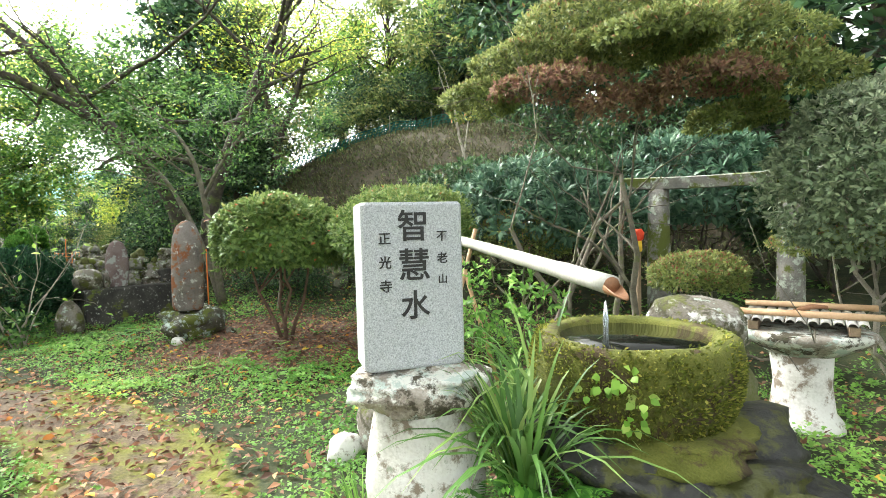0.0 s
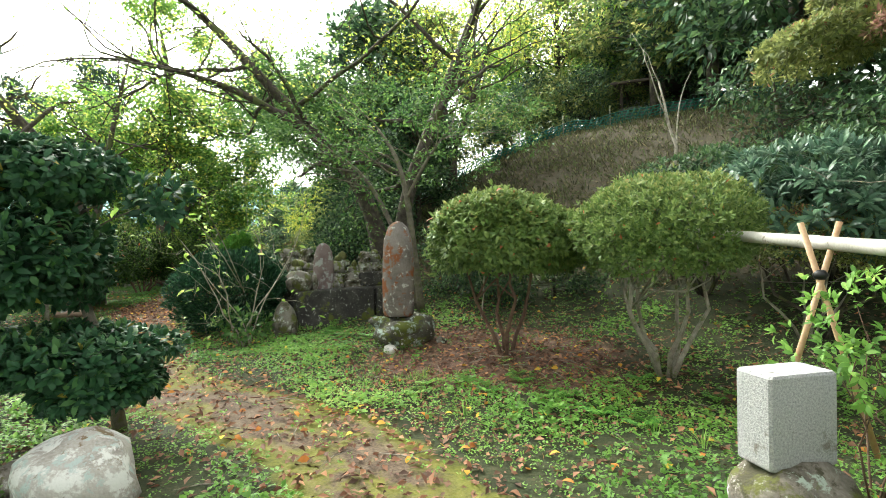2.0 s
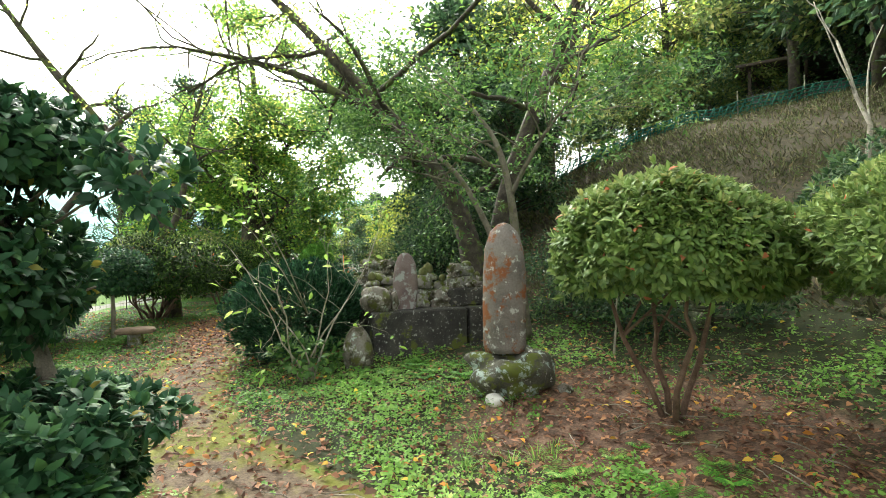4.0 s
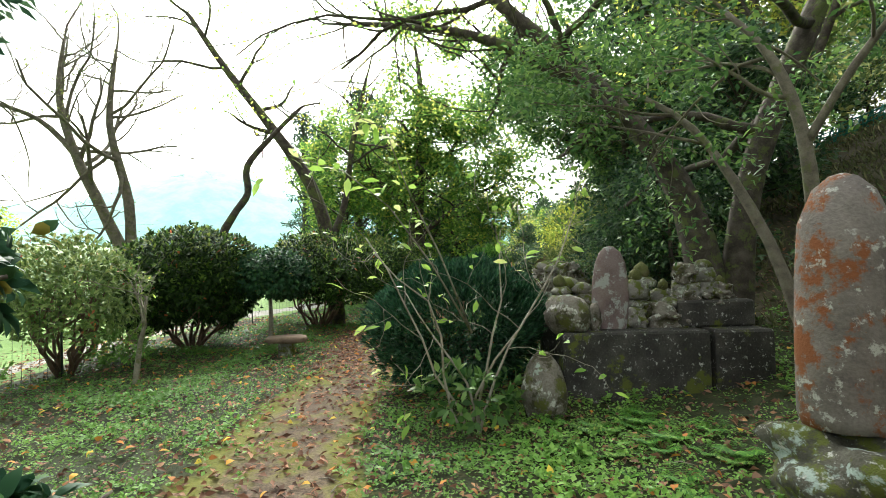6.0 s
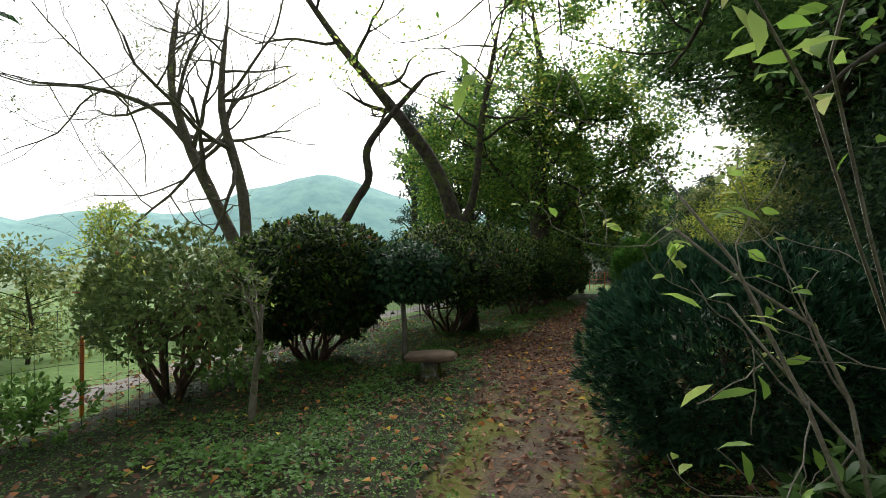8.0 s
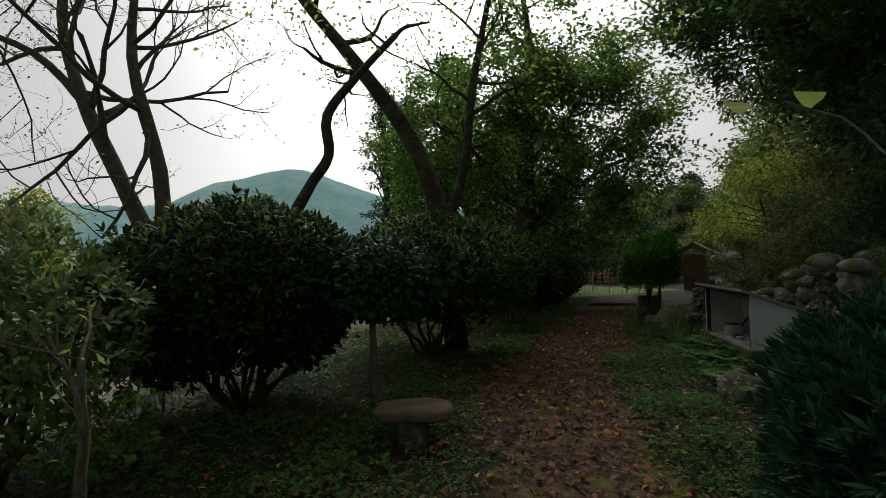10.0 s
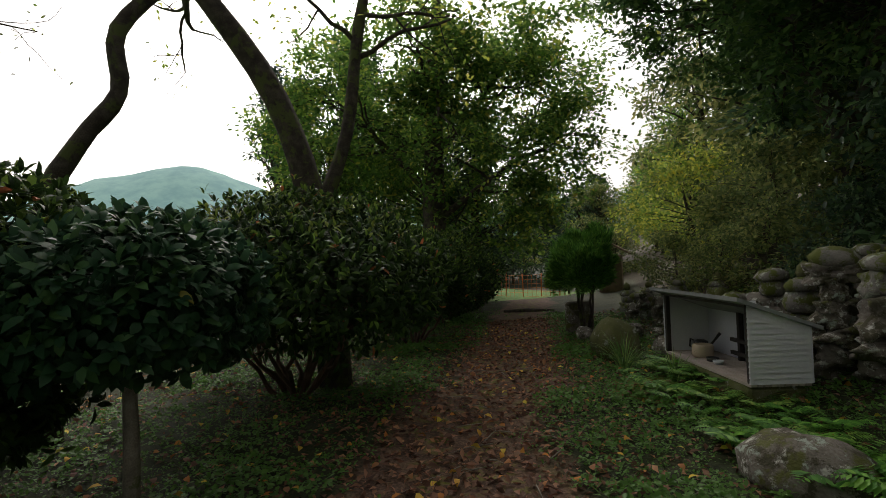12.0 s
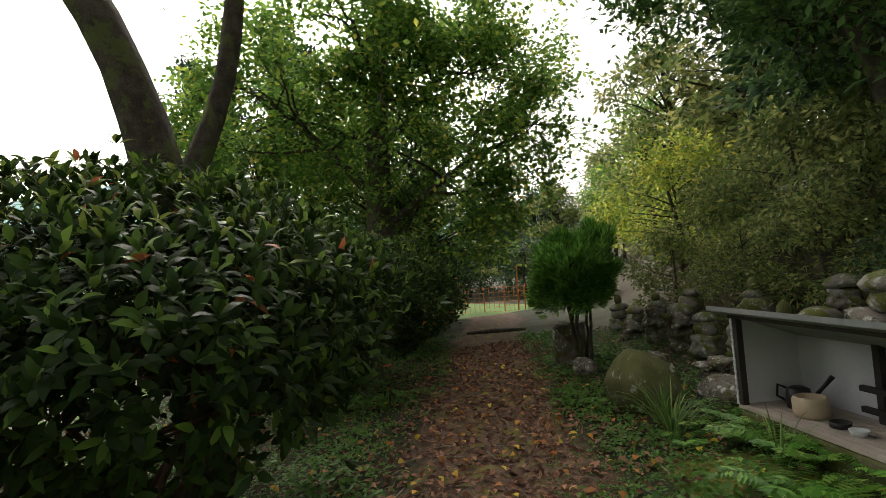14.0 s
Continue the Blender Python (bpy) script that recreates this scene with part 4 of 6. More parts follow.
    for x, y, sx, sy, sz, m, l2, sd in ((-15.35, 10.4, 0.36, 0.3, 0.36, MOSSROCK, "large mossy boulder at the foot of the bank", 2), (-16.65, 11.05, 0.17, 0.15, 0.15, ROCK, "round pale stone beside the path", 5), (-11.95, 8.35, 0.38, 0.28, 0.2, ROCK, "low mossy rock among ferns", 7), (-14.7, 10.7, 0.3, 0.2, 0.16, ROCK, "flat stone of the bank", 9), (-14.3, 10.75, 0.25, 0.2, 0.18, ROCK, "rounded stone of the bank", 10), (-15.8, 10.75, 0.25, 0.16, 0.1, MOSSROCK, "low mossy stone by the path", 13), (-4.2, 2.75, 0.42, 0.3, 0.27, PALEROCK, "large lichen-spotted rock in the grass", 15), (-4.7, 2.6, 0.2, 0.2, 0.13, ROCK, "grey rock beside the camellia", 17)):
        solid("rock", rock_mesh("rock", (sx, sy, sz), m, sd), (x, y, gz(x, y) + sz * 0.4), l2, "rock")
    solid("stone_block", Geo().box((0, 0, 0.27), (0.42, 0.3, 0.62), 0, 0.03).mesh("stone_block", ROCK, False), (-17.3, 11.5, gz(-17.3, 11.5)), "upright grey dressed stone block by the path", "stone", rz=0.7)


build_memorial()


# ---- shelter, bench, fences, huts ----
def build_shelter():
    a, b = Vector((-12.9, 9.35, 0)), Vector((-14.35, 10.12, 0))
    d = b - a
    L = d.length
    rz = math.atan2(d.y, d.x) + math.pi
    # local frame: x runs along the front, y goes back
    t = thing("altar_shelter", (b.x, b.y, 0.3), "low open wooden shelter with a sloping roof and corrugated tin sides", "shelter", rz=rz)
    D, H = 0.5, 0.68
    part("plinth", Geo().box((L / 2, D / 2, -0.2), (L * 0.98, D, 0.34), 0, 0.02).mesh("plinth", MOSSROCK, False), t)
    for k in range(9):
        part("floor_board", Geo().box((L / 2, 0.03 + k * D / 9, -0.012), (L, D / 9 - 0.006, 0.024), 0, 0.003).mesh("floor_board", BOARD, False), t)
    part("back_panel", Geo().box((L / 2, D + 0.01, H * 0.36), (L, 0.02, H * 0.72)).mesh("back_panel", PANEL, False), t, "pale grey back panel")

    n = 15
    for x in (0.0, L):
        for k in range(n):
            z0, z1 = H * k / n, H * (k + 1) / n
            zc = (z0 + z1) / 2
            deep = D if zc < H * 0.7 else D * (1 - (zc / H - 0.7) / 0.3 * 0.95)
            g = Geo().add([(x - 0.012, 0, z0), (x - 0.012, deep, z0), (x - 0.002, deep, z1), (x - 0.002, 0, z1), (x + 0.012, 0, z0), (x + 0.012, deep, z0), (x + 0.002, deep, z1), (x + 0.002, 0, z1)], [[3, 2, 1, 0], [4, 5, 6, 7], [0, 4, 7, 3], [1, 2, 6, 5], [3, 7, 6, 2], [0, 1, 5, 4]])
            part("cladding_strip", g.mesh("cladding_strip", TIN, False), t)
    g = Geo()
    g.add([(-0.12, -0.1, H + 0.035), (L + 0.05, -0.1, H + 0.035), (L + 0.05, D + 0.08, H * 0.68), (-0.12, D + 0.08, H * 0.68), (-0.12, -0.1, H), (L + 0.05, -0.1, H), (L + 0.05, D + 0.08, H * 0.68 - 0.03), (-0.12, D + 0.08, H * 0.68 - 0.03)], [[0, 1, 2, 3], [7, 6, 5, 4], [0, 4, 5, 1], [1, 5, 6, 2], [2, 6, 7, 3], [3, 7, 4, 0]])
    part("roof", g.mesh("roof", TARP, False), t, "thin sloping grey roof sheet")
    for x in (0.03, L * 0.42, L - 0.03):
        part("post", Geo().box((x, 0.03 if x != L * 0.42 else D - 0.03, H * 0.5 if x != L * 0.42 else H * 0.36), (0.045, 0.045, H if x != L * 0.42 else H * 0.72)).mesh("post", DARKTIMBER, False), t)
    part("lintel", Geo().box((L / 2, 0.0, H - 0.03), (L, 0.035, 0.05)).mesh("lintel", DARKTIMBER, False), t)
    for z in (0.07, 0.2):
        part("rail", Geo().box((L * 0.66, D - 0.06, z), (L * 0.62, 0.03, 0.035)).mesh("rail", DARKTIMBER, False), t)
    m = t.matrix_basis

    def inside(name, prof, x, y, mat, label, category, wob=0.0):
        p = m @ Vector((x, y, 0.001))
        return solid(name, Geo().lathe(prof, 26, (0, 0, 0), wob).mesh(name, mat), p, label, category)

    inside("ceramic_pot", [(0.02, 0), (0.095, 0), (0.105, 0.03), (0.105, 0.11), (0.092, 0.13), (0.08, 0.13), (0.078, 0.03), (0.01, 0.03)], 0.42, 0.22, CERAMIC, "squat cream ceramic incense pot with a dark mark", "pot")
    inside("black_bowl", [(0.02, 0), (0.055, 0), (0.06, 0.035), (0.052, 0.035), (0.048, 0.012), (0.01, 0.012)], 0.66, 0.2, BLACK, "small shallow black bowl", "bowl")
    inside("white_bowl", [(0.02, 0), (0.035, 0), (0.05, 0.035), (0.045, 0.035), (0.03, 0.01), (0.005, 0.01)], 0.82, 0.17, WHITECERAMIC, "small white porcelain bowl", "bowl")
    p = m @ Vector((0.22, 0.3, 0.001))
    t = thing("watering_can", p, "dark plastic watering can with a long spout", "watering can")
    part("body", Geo().lathe([(0.02, 0), (0.075, 0), (0.08, 0.06), (0.07, 0.13), (0.04, 0.145)], 20).mesh("body", BLACK), t)
    part("spout", Geo().tube([(0.05, 0, 0.03), (0.14, 0.03, 0.15), (0.2, 0.04, 0.23)], [0.016, 0.012, 0.016], 9).mesh("spout", BLACK), t)
    part("handle", Geo().tube([(-0.06, 0, 0.12), (-0.13, 0, 0.14), (-0.14, 0, 0.06), (-0.07, 0, 0.03)], 0.009, 8).mesh("handle", BLACK), t)


def build_bench():
    x, y = -12.15, 5.1
    t = thing("stone_bench", (x, y, gz(x, y)), "low slab bench on a stubby stone foot", "bench", rz=1.3)
    part("foot", Geo().lathe([(0.13, -0.05), (0.12, 0.2), (0.1, 0.22)], 12, (0, 0, 0), 0.15).mesh("foot", STONE), t)
    part("seat", rock_mesh("seat", (0.36, 0.24, 0.06), TIMBERSTONE, 3.0, 0.12, 3, 0.7), t, at=Matrix.Translation((0, 0, 0.26)))


TIMBERSTONE = surf("brown_slab", (0.12, 0.085, 0.06), (0.24, 0.17, 0.12), None, 6, 60, 0.9, 0.6)


def wire_fence(name, line, h, cell, label, mat, post_mat, post_step, wire=0.0022, post_r=0.014):
    t = thing(name, (line[0][0], line[0][1], 0), label, "fence")
    o = Vector((line[0][0], line[0][1], 0))
    g = Geo()
    run, pts = 0.0, []
    for (x0, y0), (x1, y1) in zip(line[:-1], line[1:]):
        n = max(1, int(math.hypot(x1 - x0, y1 - y0) / cell))
        pts += [(x0 + (x1 - x0) * k / n, y0 + (y1 - y0) * k / n) for k in range(n)]
    pts = [Vector((x, y, gz(x, y))) - o for x, y in pts]
    for k, p in enumerate(pts):
        wob = Vector((rng.normal() * 0.008, rng.normal() * 0.008, 0))
        g.tube([p, p + Vector((0, 0, h * 0.5)) + wob, p + Vector((0, 0, h))], wire, 3)
        if k % post_step == 0:
            lean = Vector((rng.normal() * 0.03, rng.normal() * 0.03, 0))
            part("post", Geo().tube([p - Vector((0, 0, 0.1)), p + Vector((0, 0, h + 0.06)) + lean], post_r, 8).mesh("post", post_mat), t)
    for j in range(int(h / cell) + 1):
        g.tube([p + Vector((0, 0, j * cell + 0.01 * math.sin(k * 0.7))) for k, p in enumerate(pts)], wire, 3)
    part("wire_mesh", g.mesh("wire_mesh", mat), t)


def build_huts():
    x, y = -6.3, 24.2
    z = gz(x, y)
    t = thing("hillside_hut", (x, y, z - 0.45), "dark open timber hut with a pale sheet window on the hilltop", "hut", rz=0.25)
    part("back_wall", Geo().box((0, 1.0, 0.87), (3.4, 0.08, 1.74)).mesh("back_wall", SHED, False), t)
    part("front_wall", Geo().box((0, -0.9, 0.45), (3.4, 0.06, 0.7)).mesh("front_wall", SHEDLIGHT, False), t)
    part("roof", Geo().box((0, 0, 1.75), (4.0, 2.6, 0.1), 0, 0.03).mesh("roof", SHED, False), t)
    for px in (-1.6, 0.0, 1.6):
        part("post", Geo().box((px, -0.9, 0.87), (0.1, 0.1, 1.74)).mesh("post", SHED, False), t)
    part("window", Geo().box((-0.9, 0.94, 1.35), (0.9, 0.03, 0.35)).mesh("window", SPLASH, False), t, "pale bright window strip")
    x, y = -24.3, 19.4
    z = gz(x, y)
    t = thing("small_shrine", (x, y, z), "small brown wooden shrine with a gabled roof", "shrine", rz=0.7)
    h = max(1.85 - z, 0.9)
    part("body", Geo().box((0, 0, (h - 0.4) / 2), (0.8, 0.8, h - 0.4)).mesh("body", TIMBER, False), t)
    g = Geo()
    g.add([(-0.75, -0.65, h - 0.42), (0, -0.65, h), (0.75, -0.65, h - 0.42), (0.75, -0.65, h - 0.36), (0, -0.65, h + 0.08), (-0.75, -0.65, h - 0.36), (-0.75, 0.65, h - 0.42), (0, 0.65, h), (0.75, 0.65, h - 0.42), (0.75, 0.65, h - 0.36), (0, 0.65, h + 0.08), (-0.75, 0.65, h - 0.36)], [[0, 1, 4, 5], [1, 2, 3, 4], [6, 11, 10, 7], [7, 10, 9, 8], [5, 4, 10, 11], [4, 3, 9, 10], [0, 6, 7, 1], [1, 7, 8, 2], [0, 5, 11, 6], [2, 8, 9, 3]])
    part("roof", g.mesh("roof", TIMBER, False), t)


def green_net():
    t = thing("net_fence", (-14.5, 20.0, 0), "low sagging green net along the top of the slope", "fence")
    o = Vector((-14.5, 20.0, 0))
    n = 60
    pts = []
    for k in range(n + 1):
        x = -14.5 + 13 * k / n
        y = 19.6 + 3.4 * k / n
        pts.append(Vector((x, y, gz(x, y))) - o)
    g = Geo()
    for j in range(5):
        g.tube([p + Vector((0, 0.03 * math.sin(j + k), 0.11 * j + 0.04 * math.sin(k * 0.8))) for k, p in enumerate(pts)], 0.022, 4)
    for a in range(0, n, 1):
        g.tube([pts[a], pts[a] + Vector((0, 0, 0.46))], 0.016, 3)
        g.tube([pts[a], pts[a + 1] + Vector((0, 0, 0.46))], 0.03, 3)
    part("net", g.mesh("net", NET), t)
    for a in range(0, n + 1, 8):
        part("post", Geo().tube([pts[a], pts[a] + Vector((0, 0, 0.8))], 0.02, 6).mesh("post", PALEBARK), t)


build_shelter()
build_bench()
wire_fence("wire_fence", [(-10.5, -3.5), (-10.8, 0.3), (-11.15, 2.0), (-14.8, 3.2), (-18, 5.2), (-22, 8.8)], 1.05, 0.15, "dark wire mesh fence on thin leaning posts", WIRE, WIRE, 14)
wire_fence("orange_net_fence", [(-27.2, 15.9), (-26.2, 16.8), (-25.0, 18.2)], 0.8, 0.16, "orange net fence across the end of the path", ORANGE, ORANGE, 4, 0.006, 0.02)
for sx, sy, sh in ((-12.4, 1.35, 0.85), (-13.6, -1.5, 0.9), (-14.6, 2.2, 0.9), (-16.8, 3.5, 0.9), (-25.4, 17.6, 1.5), (-18.5, 4.4, 0.9)):
    solid("boundary_stake", Geo().tube([(0, 0, -0.05), (0.02, 0.02, sh)], 0.022, 8).mesh("boundary_stake", ORANGE), (sx, sy, gz(sx, sy)), "orange plastic boundary stake in the ground", "stake", "boundary stakes")
build_huts()
green_net()
solid("edging_log", Geo().tube([(-0.6, -0.1, 0), (0, 0.02, 0.02), (0.7, 0.08, 0)], [0.04, 0.05, 0.04], 9).mesh("edging_log", BARK), (-21.4, 13.4, gz(-21.4, 13.4) + 0.03), "dark log laid across the path as a step", "log", rz=0.9)


# ---- shrubs ----
def stems(t, base, top_c, spread_r, n, r, mat, wander=0.14):
    for k in range(n):
        lines = []
        a = 2 * math.pi * (k + rng.random() * 0.6) / n
        end = np.array(top_c) + np.array([math.cos(a), math.sin(a), 0]) * spread_r * rng.uniform(0.4, 1.0)
        p0 = np.array(base) + np.array([math.cos(a), math.sin(a), 0]) * r * 1.5
        pts, rad = [p0 - np.array([0, 0, 0.08])], [r]
        for i in range(1, 7):
            u = i / 6
            bow = np.array([math.cos(a), math.sin(a), 0]) * math.sin(u * math.pi) * spread_r * 0.15
            pts.append(p0 + (end - p0) * u + bow + rng.normal(size=3) * wander * 0.35 * spread_r)
            rad.append(r * (1 - 0.65 * u))
        lines.append((pts, rad))
        for j in range(3):
            i = int(rng.integers(3, 6))
            q = pts[i]
            e = np.array(top_c) + unit(rng.normal(size=3)) * spread_r * 0.9
            m = (q + e) / 2 + rng.normal(size=3) * 0.06
            lines.append(([q, m, e], [rad[i] * 0.7, rad[i] * 0.5, rad[i] * 0.25]))
        part("stem", limb_mesh("stem", lines, mat), t)


def shrub(name, x, y, zc, radii, tips, per, ll, lw, mat, bark, label, group="", seed=0.0, nst=6, sr=0.03, flat=-0.35, bumpy=0.16, six=False, inner=0.35, base=None):
    z = gz(x, y)
    t = thing(name, (x, y, z), label, "shrub", group)
    bx, by = base or (0, 0)
    stems(t, (bx, by, 0), (0, 0, zc - z - radii[2] * 0.1), max(radii[0], radii[1]) * 0.75, nst, sr, bark)
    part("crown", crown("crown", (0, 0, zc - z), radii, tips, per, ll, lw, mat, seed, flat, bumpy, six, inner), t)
    return t


shrub("round_azalea", -3.85, 7.15, 1.5, (0.82, 0.84, 0.54), 4600, 5, 0.09, 0.036, L_AZALEA, REDBARK, "clipped dome-shaped green azalea on reddish stems", seed=1, six=True, nst=4, flat=-0.62)
shrub("round_azalea", -2.0, 7.2, 1.52, (0.92, 0.86, 0.58), 5200, 5, 0.055, 0.024, L_AZALEA, PALEBARK, "clipped spreading olive-green azalea on bare stems", seed=2, nst=6, flat=-0.62)
for (x, y, z, r, s, lab) in ((1.35, 7.6, 0.95, (0.5, 0.45, 0.28), 4, "low clipped azalea near the stone gate"), (2.9, 6.9, 1.35, (0.9, 0.6, 0.22), 5, "flat clipped azalea pad near the stone gate"), (-0.9, 8.9, 1.3, (0.8, 0.7, 0.5), 6, "low green azalea beneath the slope")):
    shrub("low_azalea", x, y, z, r, 2600, 4, 0.045, 0.02, L_AUTUMN, PALEBARK, lab, seed=s, nst=4, sr=0.02)
shrub("broad_azalea", 2.75, 6.2, 1.85, (0.95, 0.9, 0.72), 5200, 5, 0.055, 0.026, L_GREYAZ, PALEBARK, "broad grey-green azalea bush beside the stone table", seed=7, nst=5, flat=-0.8)


def azalea_tree():
    x, y = 0.35, 6.5
    z = gz(x, y)
    t = thing("azalea_tree", (x, y, z), "large old azalea with a flat layered crown, part brown", "tree")
    lines = []
    for bx, by, ex, ey in ((-0.45, -0.4, -0.6, -0.2), (0.15, 0.1, 0.8, 0.2), (0.2, 0.25, -0.2, 0.5), (0.3, 0.0, 1.2, -0.3), (0.1, 0.2, 0.3, -0.6)):
        l2, _ = branch_lines((bx, by, -0.1), (ex - bx, ey - by, 2.0), 2.2, 0.042, 2, 0.4, 0.1, 3, 0.2)
        lines += l2
    part("trunk", limb_mesh("trunk", lines, GREYBARK), t)
    k = 0
    for cx, cy, cz, rx, ry, rz in ((0.2, 0.0, 3.32, 0.85, 0.8, 0.26), (-0.5, -0.15, 3.08, 0.6, 0.6, 0.2), (1.0, -0.1, 3.12, 0.68, 0.6, 0.22), (-1.0, -0.1, 2.82, 0.45, 0.5, 0.16), (1.5, 0.0, 2.78, 0.5, 0.5, 0.17), (0.55, -0.65, 3.0, 0.6, 0.45, 0.17), (-0.2, -0.6, 2.75, 0.5, 0.42, 0.14), (0.35, -0.35, 2.58, 0.45, 0.4, 0.13), (0.95, -0.5, 2.68, 0.42, 0.4, 0.14), (1.25, 0.3, 2.5, 0.4, 0.4, 0.12)):
        k += 1
        brown = k in (7, 8, 9)
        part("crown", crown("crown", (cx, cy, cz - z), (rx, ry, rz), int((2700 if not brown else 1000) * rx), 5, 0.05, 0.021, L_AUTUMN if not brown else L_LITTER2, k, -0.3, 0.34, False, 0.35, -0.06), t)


L_LITTER2 = leafy("browning_leaf", [(0, (0.1, 0.06, 0.035)), (0.6, (0.22, 0.12, 0.07)), (1, (0.24, 0.24, 0.07))], 0.6, 0.3)
azalea_tree()


def rosette_shrub(name, x, y, zc, radii, tips, per, ll, lw, mat, label, seed):
    z = gz(x, y)
    t = thing(name, (x, y, z), label, "shrub")
    stems(t, (0, 0, 0), (0, 0, zc - z), radii[0] * 0.7, 6, 0.025, BARK)
    part("crown", crown("crown", (0, 0, zc - z), radii, tips, per, ll, lw, mat, seed, -0.7, 0.25, True, 0.4), t)


rosette_shrub("rhododendron", -0.75, 9.1, 1.75, (1.25, 0.9, 0.7), 620, 11, 0.16, 0.042, L_RHODO, "rhododendron with whorls of long blue-green leaves", 3)
rosette_shrub("rhododendron", 1.6, 10.6, 2.1, (1.4, 0.9, 0.8), 560, 11, 0.17, 0.045, L_RHODO, "rhododendron with whorls of long leaves behind the gate", 5)
rosette_shrub("rhododendron", 3.4, 10.4, 1.7, (1.3, 0.9, 0.8), 480, 10, 0.16, 0.045, L_DARK, "dark rhododendron under the trees", 8)
rosette_shrub("dark_shrub", -2.2, 10.2, 1.9, (1.2, 1.0, 0.75), 1500, 7, 0.1, 0.035, L_DARK, "dark evergreen shrub on the slope", 9)
rosette_shrub("dark_shrub", -0.7, 11.0, 2.2, (1.2, 1.0, 0.8), 1100, 7, 0.11, 0.035, L_DARK, "dark evergreen shrub on the slope", 10)


def camellia():
    x, y = -5.3, 3.4
    z = gz(x, y)
    t = thing("camellia_tree", (x, y, z), "dark glossy camellia clipped into stacked tiers", "tree")
    lines = [([(0, 0, -0.1), (-0.04, -0.06, 0.5), (-0.12, -0.2, 1.1), (-0.2, -0.32, 1.7), (-0.25, -0.4, 2.3)], [0.06, 0.05, 0.04, 0.03, 0.015])]
    for a, zz, l in ((0.4, 0.55, 0.6), (2.5, 0.5, 0.6), (4.2, 0.6, 0.6), (5.4, 0.7, 0.7), (2.0, 1.2, 0.3), (3.6, 1.2, 0.4), (0.2, 1.7, 0.4), (3.0, 1.8, 0.4)):
        s = np.array([-0.05 - 0.1 * zz, -0.15 * zz, zz])
        e = s + np.array([math.cos(a) * l, math.sin(a) * l, 0.16])
        lines.append(([s, (s + e) / 2 + np.array([0, 0, 0.04]), e], [0.018, 0.012, 0.006]))
    lines.append(([(-0.15, -0.25, 1.6), (0.2, -0.05, 1.78), (0.65, 0.14, 1.88)], [0.012, 0.009, 0.004]))
    part("trunk", limb_mesh("trunk", lines, GREYBARK), t)
    k = 0
    for cx, cy, cz, r, h, dense in ((-0.2, -0.5, 2.12, 0.52, 0.24, 1900), (-0.15, -0.58, 1.42, 0.62, 0.44, 1900), (0.05, -0.42, 0.74, 0.64, 0.15, 1500), (0.45, -0.25, 0.52, 0.38, 0.13, 1500), (0.6, 0.12, 1.86, 0.2, 0.2, 260)):
        k += 1
        part("tier", crown("tier", (cx, cy, cz), (r, r, h), int(dense * r), 5, 0.085, 0.04, L_CAMELLIA, k, -0.75, 0.26, True, 0.4), t)


camellia()
shrub("young_nandina", -0.45, 5.1, 0.9, (0.4, 0.4, 0.35), 140, 5, 0.06, 0.024, L_HERB, REDBARK, "loose bright green leafy shrub beside the pipe", seed=11, nst=4, sr=0.008, flat=-0.9, bumpy=0.35, six=True, inner=0.7)
shrub("young_nandina", 0.2, 4.75, 1.05, (0.22, 0.22, 0.28), 45, 5, 0.06, 0.024, L_HERB, REDBARK, "loose bright green leafy shrub behind the slab", seed=12, nst=4, sr=0.008, flat=-0.9, bumpy=0.35, six=True, inner=0.7)


def lollipop():
    x, y = -13.45, 5.0
    z = gz(x, y)
    t = thing("camellia_ball", (x, y, z), "small dark camellia clipped to a ball on one pale stem", "tree")
    part("trunk", Geo().tube([(0, 0, -0.05), (0.02, 0.01, 0.5), (-0.02, 0, 1.0)], [0.045, 0.04, 0.03], 9).mesh("trunk", PALEBARK), t)
    part("crown", crown("crown", (0, 0, 1.25), (0.68, 0.68, 0.45), 1500, 5, 0.085, 0.042, L_CAMELLIA, 4, -0.8, 0.15, True, 0.4), t)


lollipop()
HED = "dark green clipped hedge azalea on crooked stems"
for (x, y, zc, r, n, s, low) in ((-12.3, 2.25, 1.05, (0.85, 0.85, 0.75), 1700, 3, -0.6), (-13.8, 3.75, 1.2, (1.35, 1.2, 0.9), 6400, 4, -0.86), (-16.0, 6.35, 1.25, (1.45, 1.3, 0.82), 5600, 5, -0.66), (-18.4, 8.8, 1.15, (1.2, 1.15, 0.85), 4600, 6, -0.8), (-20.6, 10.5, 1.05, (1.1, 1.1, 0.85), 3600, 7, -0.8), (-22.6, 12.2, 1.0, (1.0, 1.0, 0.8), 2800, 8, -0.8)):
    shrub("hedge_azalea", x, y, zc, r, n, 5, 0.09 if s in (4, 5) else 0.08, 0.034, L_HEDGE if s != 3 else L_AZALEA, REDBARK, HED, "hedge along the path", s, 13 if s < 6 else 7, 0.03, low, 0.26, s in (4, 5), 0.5)



